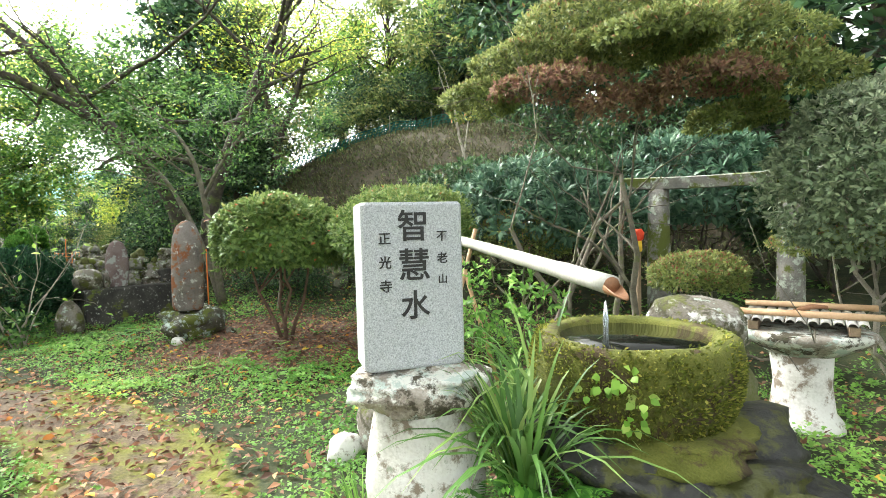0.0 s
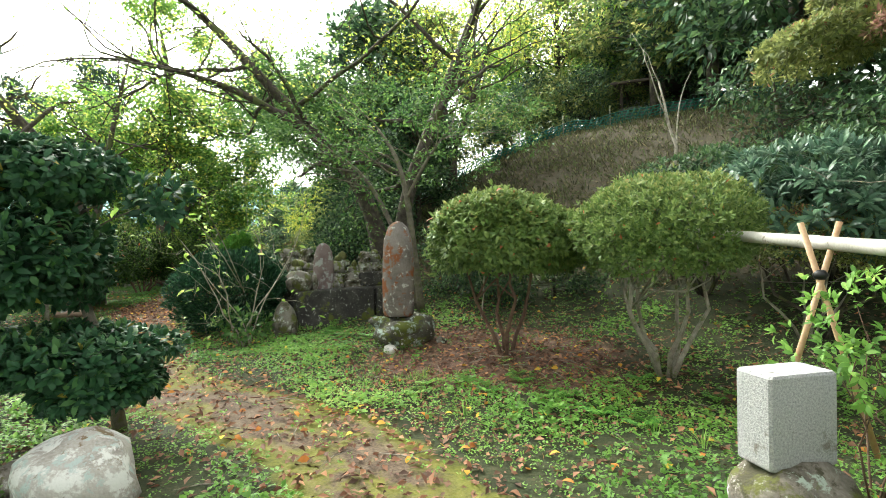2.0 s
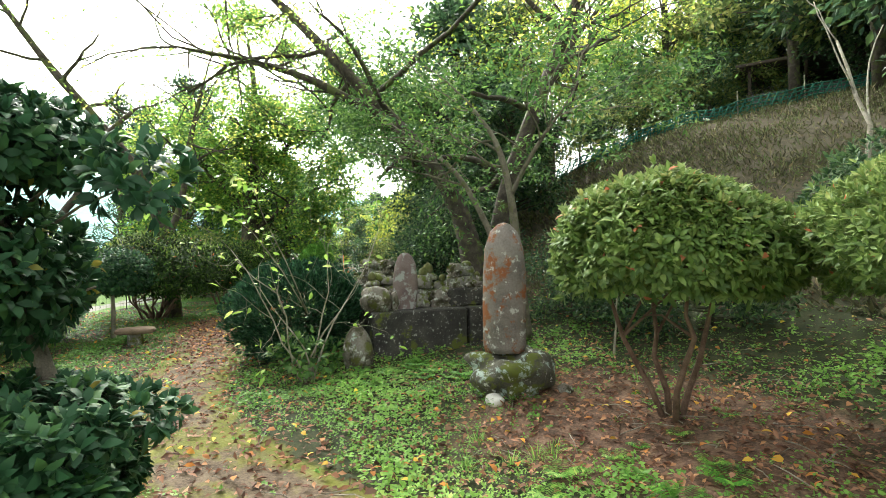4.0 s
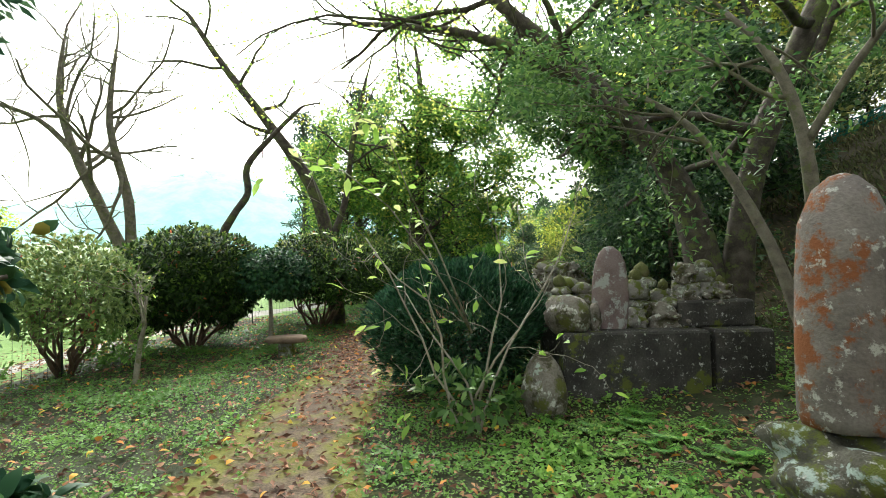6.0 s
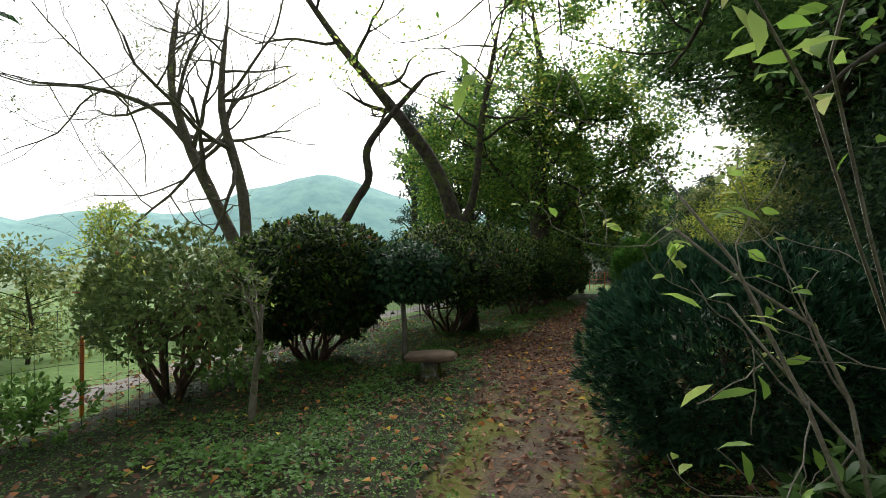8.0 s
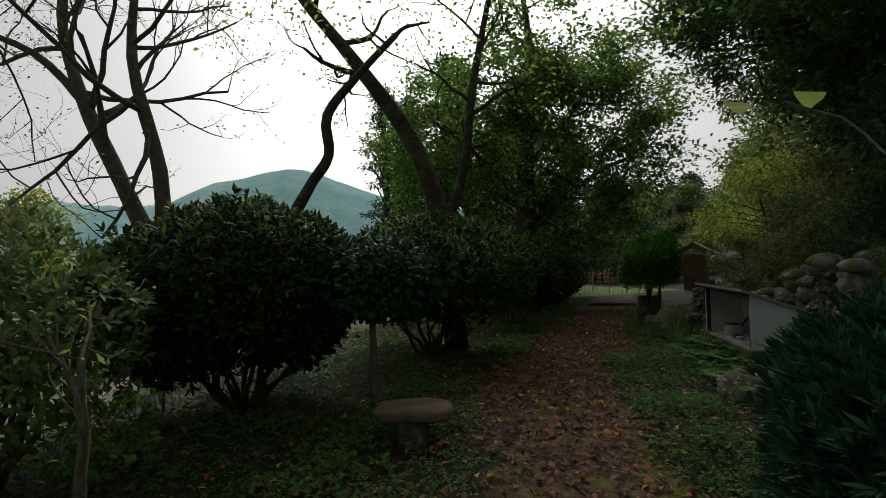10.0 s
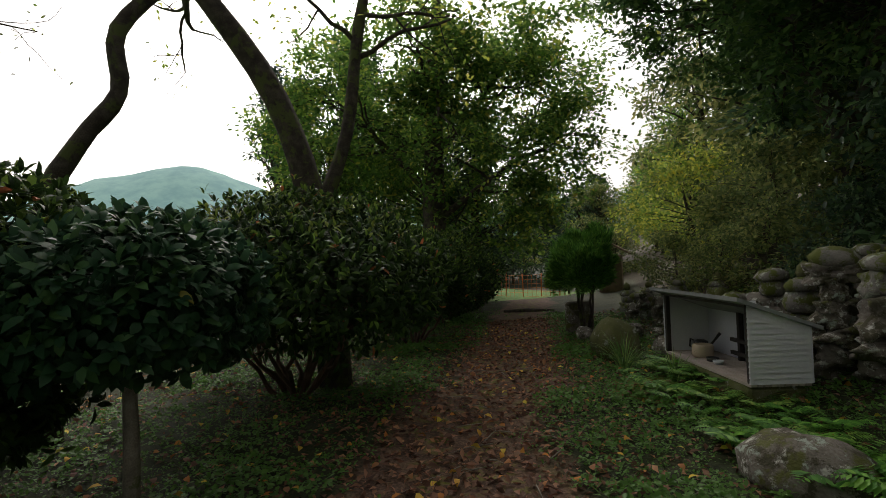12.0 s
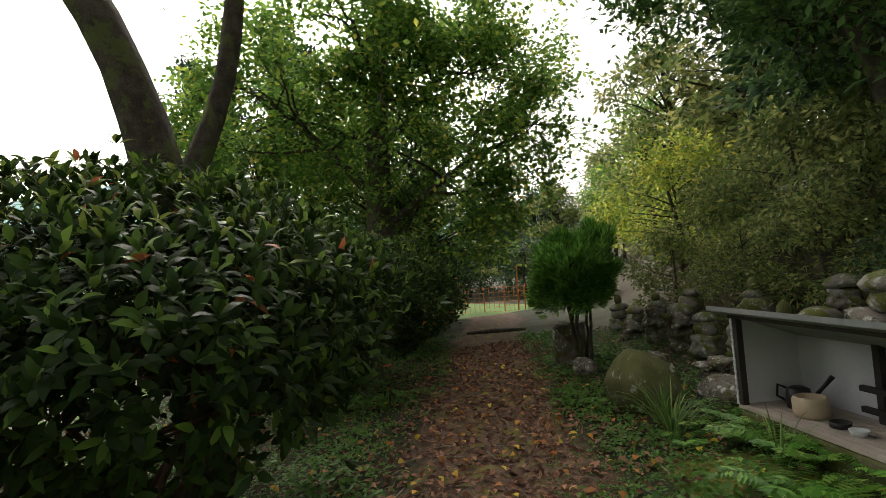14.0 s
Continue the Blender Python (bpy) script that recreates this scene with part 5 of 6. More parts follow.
def sprays(name, x, y, zc, radii, n, ll, lw, mat, bark, label, seed, flat=-0.9, ragged=0.14):
    """A dense conifer shrub of many upright feathery sprays."""
    z = gz(x, y)
    t = thing(name, (x, y, z), label, "shrub")
    stems(t, (0, 0, 0), (0, 0, zc - z), radii[0] * 0.5, 5, 0.03, bark)
    d = sphere_dirs(int(n * 1.3))
    d = d[d[:, 2] > flat][:n]
    rad = 1 + ragged * lump(d, seed) + ragged * 0.85 * lump(d, seed + 3, 7)
    tip = np.array([0, 0, zc - z]) + d * np.array(radii) * (rad * rng.uniform(0.72, 1.03, len(d)))[:, None]
    out = unit(d + np.array([0, 0, 0.5]) + rng.normal(size=d.shape) * 0.2)
    p, way, face = rosettes(tip, out, 6, ll, 0.55)
    part("crown", leaf_mesh("crown", p, way, face, ll, lw, mat), t)


sprays("cypress_shrub", -9.0, 6.5, 0.72, (1.02, 0.98, 0.7), 7000, 0.07, 0.018, L_CYPRESS, BARK, "dense dark green rounded cypress shrub", 2)
sprays("thuja_shrub", -16.9, 11.3, 1.2, (0.52, 0.52, 0.62), 3800, 0.12, 0.02, L_THUJA, BARK, "bright green thuja with a feathery crown on dark stems", 4, -0.55, 0.4)


for x, y in ((-11.05, 0.9), (-11.0, 1.5), (-10.8, 0.2), (-12.3, 2.9)):
    shrub("fence_weed", x, y, 0.3, (0.4, 0.4, 0.3), 260, 4, 0.07, 0.03, L_HERB, REDBARK, "low leafy weeds growing along the wire fence", "weeds by the fence", x, 3, 0.006, -0.6, 0.35, False, 0.6)


# ---- trees ----
def eased(pts, rad, k=4):
    """A smooth line through the given points."""
    q = [np.array(p, float) for p in pts]
    out, r = [], []
    for i in range(len(q) - 1):
        a, b, c, d = q[max(i - 1, 0)], q[i], q[i + 1], q[min(i + 2, len(q) - 1)]
        for j in range(k):
            u = j / k
            out.append(0.5 * (2 * b + (c - a) * u + (2 * a - 5 * b + 4 * c - d) * u * u + (3 * b - a - 3 * c + d) * u ** 3))
            r.append((rad[i] + (rad[i + 1] - rad[i]) * u) * rng.uniform(0.94, 1.06))
    return out + [q[-1]], r + [rad[-1]]


def tree_from(name, at, lines0, grow, mat, bark, label, leaf, per, scatter, thick=0.004, flatten=0.6, category="tree", six=False, start=0.35, floor=None):
    """Main stems given as lines; side branches sprout along them."""
    t = thing(name, at, label, category)
    lines, tips = [], []
    for pts, rad in lines0:
        pts, rad = eased(pts, rad)
        lines.append((pts, rad))
        pts = [np.array(p, float) for p in pts]
        m = len(pts)
        for k in range(grow["n"]):
            u = start + (1 - start) * (k + rng.random()) / grow["n"]
            i = min(m - 2, int(u * (m - 1)))
            f = u * (m - 1) - i
            s = pts[i] + (pts[i + 1] - pts[i]) * f
            r = rad[i] + (rad[i + 1] - rad[i]) * f
            w = unit(unit(pts[i + 1] - pts[i]) * 0.5 + rng.normal(size=3) * np.array([1, 1, grow.get("vert", 0.4)]) + np.array(grow.get("bias", (0, 0, 0))))
            branch_lines(s, w, grow["len"] * rng.uniform(0.6, 1.2), r * 0.5, grow["levels"], grow.get("spread", 0.6), grow.get("rise", 0.1), grow.get("kids", 4), grow.get("wander", 0.18), 6, lines, tips)
        branch_lines(pts[-1], pts[-1] - pts[-2], grow["len"] * 0.8, rad[-1] * 0.8, grow["levels"], grow.get("spread", 0.6), grow.get("rise", 0.1), grow.get("kids", 4), 0.18, 6, lines, tips)
    if floor is not None:
        lines = [(p, r) for p, r in lines if max(r) > 0.04 or min(q[2] for q in p) > floor]
        tips = [q for q in tips if q[0][2] > floor]
    part("trunk", limb_mesh("trunk", lines, bark, thick), t)
    if per:
        part("crown", tip_leaves("crown", tips, per, scatter, leaf[0], leaf[1], mat, 0.2, six, flatten), t)
    return t


def around(lines, at):
    return [([(p[0] - at[0], p[1] - at[1], p[2] - at[2]) for p in pts], rad) for pts, rad in lines]


A = (-8.15, 9.6, gz(-8.15, 9.6))
tree_from("leaning_tree", A, around([
    ([(-8.15, 9.6, 0.2), (-8.3, 9.45, 1.6), (-8.55, 9.2, 2.6), (-9.1, 8.6, 3.7), (-9.8, 8.0, 4.7), (-10.7, 7.4, 5.9), (-11.6, 6.7, 7.0)], [0.27, 0.2, 0.15, 0.125, 0.105, 0.085, 0.05]),
    ([(-9.1, 8.6, 3.7), (-10.2, 7.5, 4.6), (-11.3, 6.7, 5.1), (-12.2, 6.0, 5.4)], [0.09, 0.07, 0.05, 0.03]),
    ([(-8.05, 9.7, 0.2), (-7.95, 9.8, 1.8), (-7.7, 10.0, 3.0), (-7.3, 10.35, 4.3), (-6.9, 10.8, 5.8), (-6.5, 11.2, 7.2)], [0.23, 0.17, 0.145, 0.125, 0.1, 0.06])], A),
    dict(n=12, len=3.3, levels=2, kids=4, spread=0.6, rise=0.02, vert=0.45), L_MIX, BARK, "big leaning forked tree with a wide yellow-green crown", (0.085, 0.045), 4, 0.18, thick=0.0015, floor=3.5)
A = (-6.35, 8.5, gz(-6.35, 8.5))
tree_from("young_tree", A, around([
    ([(-6.35, 8.5, 0.3), (-6.3, 8.3, 1.2), (-6.22, 8.05, 2.2), (-6.4, 8.0, 2.9), (-6.7, 7.9, 3.4)], [0.07, 0.06, 0.05, 0.035, 0.02]),
    ([(-6.22, 8.05, 2.2), (-5.9, 8.1, 2.7), (-5.5, 8.2, 3.2)], [0.035, 0.03, 0.018]),
    ([(-6.5, 8.6, 0.3), (-6.75, 8.4, 1.5), (-7.3, 8.2, 2.6), (-8.0, 8.0, 3.2)], [0.06, 0.05, 0.035, 0.02])], A),
    dict(n=6, len=1.25, levels=2, kids=4, spread=0.5, rise=-0.08, vert=0.15), L_MID, GREYBARK, "slender pale-stemmed tree with drooping green leaves", (0.085, 0.036), 4, 0.13, flatten=0.3, start=0.6)
A = (-10.9, 15.5, gz(-10.9, 15.5))
tree_from("slope_tree", A, [([(0, 0, -0.2), (0.1, 0, 1.6), (-0.3, 0.1, 3.2), (-0.7, 0.2, 5.0)], [0.2, 0.17, 0.13, 0.07]), ([(0.1, 0, 1.6), (0.8, 0.1, 3.0), (1.5, 0.1, 4.6)], [0.12, 0.1, 0.06])],
    dict(n=6, len=2.2, levels=2, kids=4), L_YELLOW, BARK, "forked tree on the slope with yellow-green leaves", (0.12, 0.07), 5, 0.25)
A = (-16.0, 2.7, gz(-16.0, 2.7))
tree_from("bare_cherry_tree", A, around([
    ([(-16.0, 2.7, -0.3), (-16.0, 2.55, 1.4), (-16.1, 2.1, 2.6), (-16.2, 1.6, 3.8), (-16.4, 1.3, 5.0), (-16.6, 1.35, 6.2)], [0.16, 0.14, 0.11, 0.09, 0.06, 0.03]),
    ([(-16.2, 1.65, 3.7), (-16.3, 1.0, 4.4), (-16.3, 0.1, 4.7), (-16.4, -0.9, 4.8)], [0.07, 0.05, 0.035, 0.015]),
    ([(-16.0, 2.6, 1.3), (-16.1, 2.55, 2.8), (-16.2, 2.2, 4.4), (-16.3, 2.3, 6.0)], [0.11, 0.1, 0.075, 0.03])], A),
    dict(n=11, len=2.1, levels=2, kids=4, spread=0.5, rise=0.2, vert=0.6), L_OLIVE, GREYBARK, "nearly bare cherry tree with grey forking limbs", (0.06, 0.03), 1, 0.1, thick=0.0012, start=0.45)
A = (-15.5, 4.3, gz(-15.5, 4.3))
tree_from("lopped_tree", A, around([([(-15.5, 4.3, -0.2), (-15.6, 4.25, 1.8), (-15.6, 4.5, 2.5), (-15.65, 4.8, 3.0), (-15.7, 4.8, 3.6), (-15.85, 5.3, 4.3), (-15.95, 5.9, 5.0)], [0.1, 0.09, 0.08, 0.075, 0.075, 0.06, 0.05])], A),
    dict(n=1, len=0.8, levels=1, kids=2), L_OLIVE, BARK, "crooked bare lopped trunk rising from the hedge", (0.05, 0.03), 0, 0.1, start=0.9)
A = (-16.25, 6.8, gz(-16.25, 6.8))
tree_from("slanting_tree", A, around([
    ([(-16.8, 7.25, -0.1), (-16.85, 7.1, 1.8), (-17.1, 6.7, 3.4), (-17.5, 5.8, 4.9), (-17.9, 4.9, 6.2), (-18.1, 4.0, 7.6)], [0.2, 0.17, 0.15, 0.12, 0.09, 0.05]),
    ([(-16.9, 7.1, 1.9), (-16.9, 7.5, 3.0), (-16.9, 7.7, 4.4), (-16.9, 8.1, 6.2)], [0.1, 0.08, 0.07, 0.04])], (-16.8, 7.2, A[2])),
    dict(n=7, len=1.7, levels=2, kids=3, spread=0.6, rise=0.1), L_YELLOW, BARK, "slanting mossy cherry trunk with sparse yellowing leaves", (0.075, 0.04), 2, 0.14, start=0.5)
A = (-24.1, 12.1, gz(-24.1, 12.1))
tree_from("big_green_tree", A, [
    ([(0, 0, -0.2), (0, 0, 3), (0.05, 0.1, 5.5), (0.3, 0.2, 8.5), (0.2, 0, 11)], [0.42, 0.34, 0.27, 0.16, 0.05]),
    ([(0, 0, 2.6), (0.8, 1.3, 3.7), (1.5, 2.3, 4.5)], [0.13, 0.1, 0.06]),
    ([(0, 0, 4.5), (0.7, 1.3, 6.2), (1.1, 2.2, 7.6)], [0.13, 0.1, 0.05]),
    ([(0, 0, 3.4), (-0.6, -1.2, 4.9), (-1.0, -2.3, 6.0)], [0.13, 0.1, 0.05])],
    dict(n=13, len=2.0, levels=2, kids=4, spread=0.55, rise=-0.05, vert=0.35), L_MAPLE, BARK, "tall full green tree with a straight dark trunk", (0.16, 0.1), 10, 0.24, start=0.42)


def sapling():
    x, y = -7.57, 5.9
    z = gz(x, y)
    t = thing("leafy_sapling", (x, y, z), "thin multi-stemmed sapling with sparse pale green leaves", "sapling")
    tips = []
    for k in range(6):
        a = k * 1.05 + rng.uniform(-0.3, 0.3)
        got = []
        lines, _ = branch_lines((0.06 * math.cos(a), 0.06 * math.sin(a), -0.05), (0.16 * math.cos(a) + 0.02, 0.16 * math.sin(a) - 0.08, 1), rng.uniform(1.3, 2.0), 0.013, 2, 0.6, 0.15, 3, 0.2, 6, [], got, 0.42)
        tips += [q for q in got if rng.random() < 0.4]
        part("stem", limb_mesh("stem", lines, PALEBARK), t)
    for s, q in ((1.0, 0.0), (0.8, 0.25)):
        arc = [(0, 0, 0.8), (0.15 * s, -0.4 * s, 1.35 + q * 0.3), (0.35 * s, -0.8 * s, 1.75 + q * 0.6), (0.5 * s + q, -1.15 * s, 1.95 + q), (0.62 * s + q, -1.5 * s, 2.0 + q)]
        part("stem", limb_mesh("stem", [(arc, [0.01, 0.008, 0.006, 0.004, 0.002])], PALEBARK), t)
        for k in range(22):
            u = 2 + 2 * k / 22
            i = min(3, int(u))
            p = np.array(arc[i]) + (np.array(arc[i + 1]) - np.array(arc[i])) * (u - i)
            tips.append((p, unit(np.array([1.0 if k % 2 else -1.0, -0.3, -0.1]))))
    part("crown", tip_leaves("crown", tips, 1, 0.035, 0.11, 0.042, L_LIME, 0.2, True), t)
    part("foot_leaves", crown("foot_leaves", (0, 0, 0.3), (0.4, 0.4, 0.28), 70, 4, 0.1, 0.042, L_MID, 2, -0.5, 0.2, True, 0.6), t)


def pale_sapling():
    x, y = -11.0, 3.2
    t = thing("pale_bare_sapling", (x, y, gz(x, y)), "small grey lichened sapling with twisted bare twigs", "sapling")
    lines, tips = [], []
    branch_lines((0, 0, -0.05), (0.02, 0.12, 1), 1.2, 0.04, 2, 0.7, 0.1, 4, 0.16, 6, lines, tips)
    part("trunk", limb_mesh("trunk", lines, PALEBARK), t)
    part("crown", tip_leaves("crown", tips, 1, 0.05, 0.05, 0.025, L_MAPLE), t)


sapling()
pale_sapling()
for x, y, s in ((-5.05, 8.4, 1), (-3.4, 12.8, 2)):
    t = thing("dead_sapling", (x, y, gz(x, y)), "bare pale forked sapling stem", "sapling")
    l2, _ = branch_lines((0, 0, -0.1), (0.1, 0, 1), 1.0 if s == 1 else 3.4, 0.018 if s == 1 else 0.05, 1, 0.5, 0.3, 3, 0.12)
    part("trunk", limb_mesh("trunk", l2, PALEBARK), t)


A = (-14.3, 14.6, gz(-14.3, 14.6))
tree_from("overhanging_evergreen", A, around([
    ([(-14.3, 14.6, 1.4), (-14.4, 14.2, 3.2), (-14.6, 13.4, 4.6), (-14.9, 12.4, 5.8), (-15.1, 11.6, 6.6)], [0.22, 0.18, 0.14, 0.1, 0.05]),
    ([(-14.4, 14.2, 3.2), (-14.8, 13.9, 4.5), (-15.3, 13.6, 5.4), (-15.7, 13.4, 6.0)], [0.13, 0.1, 0.08, 0.04]),
    ([(-14.35, 14.3, 3.0), (-13.5, 13.5, 4.2), (-12.9, 12.6, 5.2), (-12.6, 11.8, 5.8)], [0.12, 0.1, 0.07, 0.04])], A),
    dict(n=10, len=1.5, levels=2, kids=4, spread=0.6, rise=0.0, vert=0.4), L_MID, BARK, "dark evergreen tree overhanging the path from the bank", (0.14, 0.07), 10, 0.2, start=0.42)


# ---- woods ----
def wood_tree(name, h, w, low, mat, bark, label, seed, leaf, n, clumps=34, conifer=False):
    """One background tree: trunk, limbs and a crown of many leaf clumps with gaps."""
    t = thing(name, (0, 0, -200), label, "tree", "background trees")
    lines = [([(0, 0, -0.3), (0.05, 0.1, h * 0.35), (0.15, -0.1, h * 0.7), (0, 0, h * 0.95)], [h * 0.022, h * 0.018, h * 0.01, h * 0.003])]
    ps, ws = [], []
    for k in range(clumps):
        u = (k + rng.random()) / clumps
        z = h * (low + (1 - low) * u)
        r = w * ((1 - u) * 0.95 + 0.05 if conifer else math.sin(math.pi * min(1, 0.2 + 0.8 * u)) ** 0.6)
        a = rng.uniform(0, 6.28)
        rr = r * math.sqrt(rng.uniform(0.15, 1))
        c = np.array([rr * math.cos(a), rr * math.sin(a), z])
        lines.append(([(0, 0, z * 0.8), tuple(c * np.array([0.5, 0.5, 0]) + np.array([0, 0, z * 0.92])), tuple(c)], [h * 0.006, h * 0.004, h * 0.0015]))
        size = (w * 0.42 if not conifer else w * 0.3) * rng.uniform(0.7, 1.2)
        m = n // clumps
        d = sphere_dirs(m) * rng.uniform(0.35, 1, (m, 1)) * np.array([size, size, size * (0.55 if not conifer else 0.3)])
        ps.append(c + d)
        ws.append(unit(d + rng.normal(size=d.shape) * size * 0.5 + np.array([0, 0, -0.2 * size])))
    p, way = np.concatenate(ps), np.concatenate(ws)
    part("trunk", limb_mesh("trunk", lines, bark), t)
    face = unit(rng.normal(size=p.shape) * 0.6 + np.array([0, 0, 1]))
    part("crown", leaf_mesh("crown", p, way, face, leaf, leaf * (0.5 if not conifer else 0.3), mat), t)
    return t


KINDS = {
    "dark": wood_tree("evergreen_tree", 9, 2.6, 0.22, L_DARK, BARK, "dark dense evergreen woodland tree", 1, 0.3, 6400, 44),
    "olive": wood_tree("woodland_tree", 9, 2.8, 0.25, L_OLIVE, BARK, "olive-green woodland tree with an uneven crown", 2, 0.28, 5200, 38),
    "light": wood_tree("woodland_tree", 8, 2.6, 0.25, L_MAPLE, BARK, "bright green woodland tree", 3, 0.26, 5200, 36),
    "yellow": wood_tree("yellowing_tree", 7, 2.3, 0.2, L_YELLOW, BARK, "yellow-green tree with a thin crown", 4, 0.2, 5000, 32),
    "cedar": wood_tree("cedar_tree", 13, 2.8, 0.06, L_CEDAR, BARK, "tall blue-green conifer with drooping sprays", 5, 0.3, 7000, 80, True),
    "bush": wood_tree("woodland_bush", 2.6, 1.7, 0.05, L_DARK, BARK, "dense evergreen undergrowth bush", 6, 0.15, 3200, 26),
    "lightbush": wood_tree("woodland_bush", 2.6, 1.7, 0.05, L_OLIVE, BARK, "dense olive-green undergrowth bush", 7, 0.15, 3200, 26),
    "yellowbush": wood_tree("yellow_bush", 3.0, 1.8, 0.05, L_YELLOW, BARK, "rounded yellow-green bush on the bank", 8, 0.12, 6500, 30),
}
PLACED = set()


def plant(kind, x, y, s=1.0, dz=0.0):
    m = Matrix.Translation((x, y, gz(x, y) + dz)) @ Matrix.Rotation(rng.uniform(0, 6.28), 4, "Z") @ Matrix.Diagonal((s * rng.uniform(0.9, 1.1), s * rng.uniform(0.9, 1.1), s, 1))
    if kind not in PLACED:
        PLACED.add(kind)
        KINDS[kind].matrix_basis = m
        return KINDS[kind]
    o = copy_thing(KINDS[kind], Matrix.Identity(4))
    o.matrix_basis = m
    return o


for kind, x, y, s in (
    # above the slope and behind the hut
    ("light", -9, 25.8, 0.85), ("olive", -5, 27, 0.9), ("light", -13, 25, 0.8), ("dark", -2.6, 26.5, 1.0), ("bush", -8.6, 25.6, 0.8), ("lightbush", -3.8, 25.6, 0.9), ("light", -15, 26, 0.8), ("yellow", -11, 27.5, 0.9), ("light", -7, 29, 0.8), ("olive", -3.5, 28.5, 0.9), ("dark", -1, 25, 1.2), ("olive", 1, 22, 1.1), ("dark", 3, 18, 1.1), ("dark", 6, 14.5, 1.1), ("dark", 4.5, 12.5, 0.9), ("dark", 0.5, 16.5, 1.0),
    ("bush", -12.5, 22.5, 1.0), ("lightbush", -10, 23.4, 1.0), ("bush", -3, 24.5, 1.0), ("bush", 1.0, 13.5, 1.0), ("bush", 3.3, 13.0, 1.1), ("bush", -1.6, 15.5, 1.1), ("bush", 5.5, 11.5, 1.1), ("lightbush", -17, 22, 1.3),
    ("dark", 9, 11, 1.0), ("dark", 8, 6, 0.9), ("olive", 10, 2, 0.9), ("dark", 9, 18, 1.2),
    ("dark", -7.2, 25.6, 0.85), ("olive", -11.5, 25.2, 0.8), ("dark", -4.6, 25.0, 0.95), ("dark", -0.4, 20.6, 1.0), ("light", -9.8, 28.5, 1.0), ("dark", 2.2, 15.2, 0.9),
    ("bush", -13.5, 21.6, 0.9), ("lightbush", -11.4, 22.4, 0.9), ("bush", -9.0, 22.9, 0.9), ("lightbush", -7.6, 23.6, 0.8), ("bush", -5.0, 23.6, 1.0), ("bush", -12.0, 23.8, 1.2), ("bush", -8.2, 24.6, 1.2),
    ("dark", -11.6, 13.6, 0.5), ("olive", -13.2, 15.2, 0.5), ("dark", -10.0, 12.8, 0.42),
    # right bank past the plinth
    ("olive", -18.6, 20.0, 0.8), ("olive", -22.0, 21.6, 0.75), ("light", -24.0, 23.2, 0.75),
    # The four at negative y stand unseen, added to shade the path.
    ("bush", -11.0, 11.8, 0.8), ("bush", -9.9, 10.9, 0.75), ("bush", -12.2, 12.6, 0.9), ("lightbush", -14.5, 14.9, 0.8), ("yellowbush", -19.0, 16.9, 1.0), ("bush", -13.4, 12.4, 0.45), ("lightbush", -14.8, 13.0, 0.5), ("lightbush", -16.0, 13.6, 0.4), ("lightbush", -12.3, 11.3, 0.35), ("lightbush", -17.6, 14.4, 0.5), ("bush", -10.9, 10.9, 0.5), ("lightbush", -16.6, 16.0, 0.7), ("lightbush", -18.2, 18.2, 0.9), ("lightbush", -15.9, 15.0, 0.8), ("lightbush", -13.8, 15.6, 0.9), ("lightbush", -20.8, 19.6, 1.0), ("olive", -19.2, 20.4, 0.5), ("dark", -15.8, 17.6, 1.0), ("dark", -14.6, 15.6, 0.9), ("bush", -5.4, 9.4, 0.55), ("bush", -4.4, 9.7, 0.5), ("bush", -6.4, 9.7, 0.5), ("dark", -1.6, 19.0, 1.1), ("dark", -4.0, 21.5, 1.1), ("olive", -6.2, 22.5, 0.9), ("bush", -31, 23, 1.0), ("lightbush", -29, 24.4, 0.9), ("bush", -33.5, 21, 1.0), ("yellow", -26, 26, 0.8), ("light", -22, 24.5, 0.6), ("olive", -17.0, 21, 0.6), ("olive", -13.5, 18, 0.8), ("dark", -9.5, -1.0, 0.95), ("dark", -7.0, -1.8, 1.0), ("olive", -3.5, -3.0, 0.9), ("dark", -11.0, -3.2, 1.0),
    # end of the path
    ("olive", -40, 27, 0.8), ("light", -44, 33, 0.8), ("dark", -37, 29.5, 0.65), ("olive", -45, 26, 0.9), ("yellow", -36, 26, 0.65), ("dark", -48, 36, 0.9), ("dark", -42, 22, 0.8), ("bush", -37, 23.5, 1.0), ("lightbush", -30.5, 25.5, 0.9), ("olive", -36, 36, 0.8), ("light", -32, 31, 0.7), ("olive", -33, 27.5, 0.6), ("yellow", -29.5, 28.5, 0.6), ("dark", -39, 33, 0.75), ("light", -35, 22.5, 0.5), ("dark", -34, 24.5, 0.45),
    # beyond the hedge
    ("lightbush", -18.5, -2.0, 0.9), ("yellow", -26, -3, 0.6), ("lightbush", -22, 1.0, 0.8), ("cedar", -30.5, 11.5, 0.85), ("cedar", -33.5, 13.5, 0.9), ("cedar", -36, 10.5, 0.8), ("cedar", -33.6, 9.1, 0.8), ("cedar", -31.2, 9.9, 0.7), ("light", -27, 9.8, 0.7), ("light", -27.5, 13.5, 0.9), ("olive", -31, 15.5, 0.9), ("lightbush", -22, 9.5, 0.9), ("dark", -26, 14.8, 0.7),
):
    plant(kind, x, y, s)


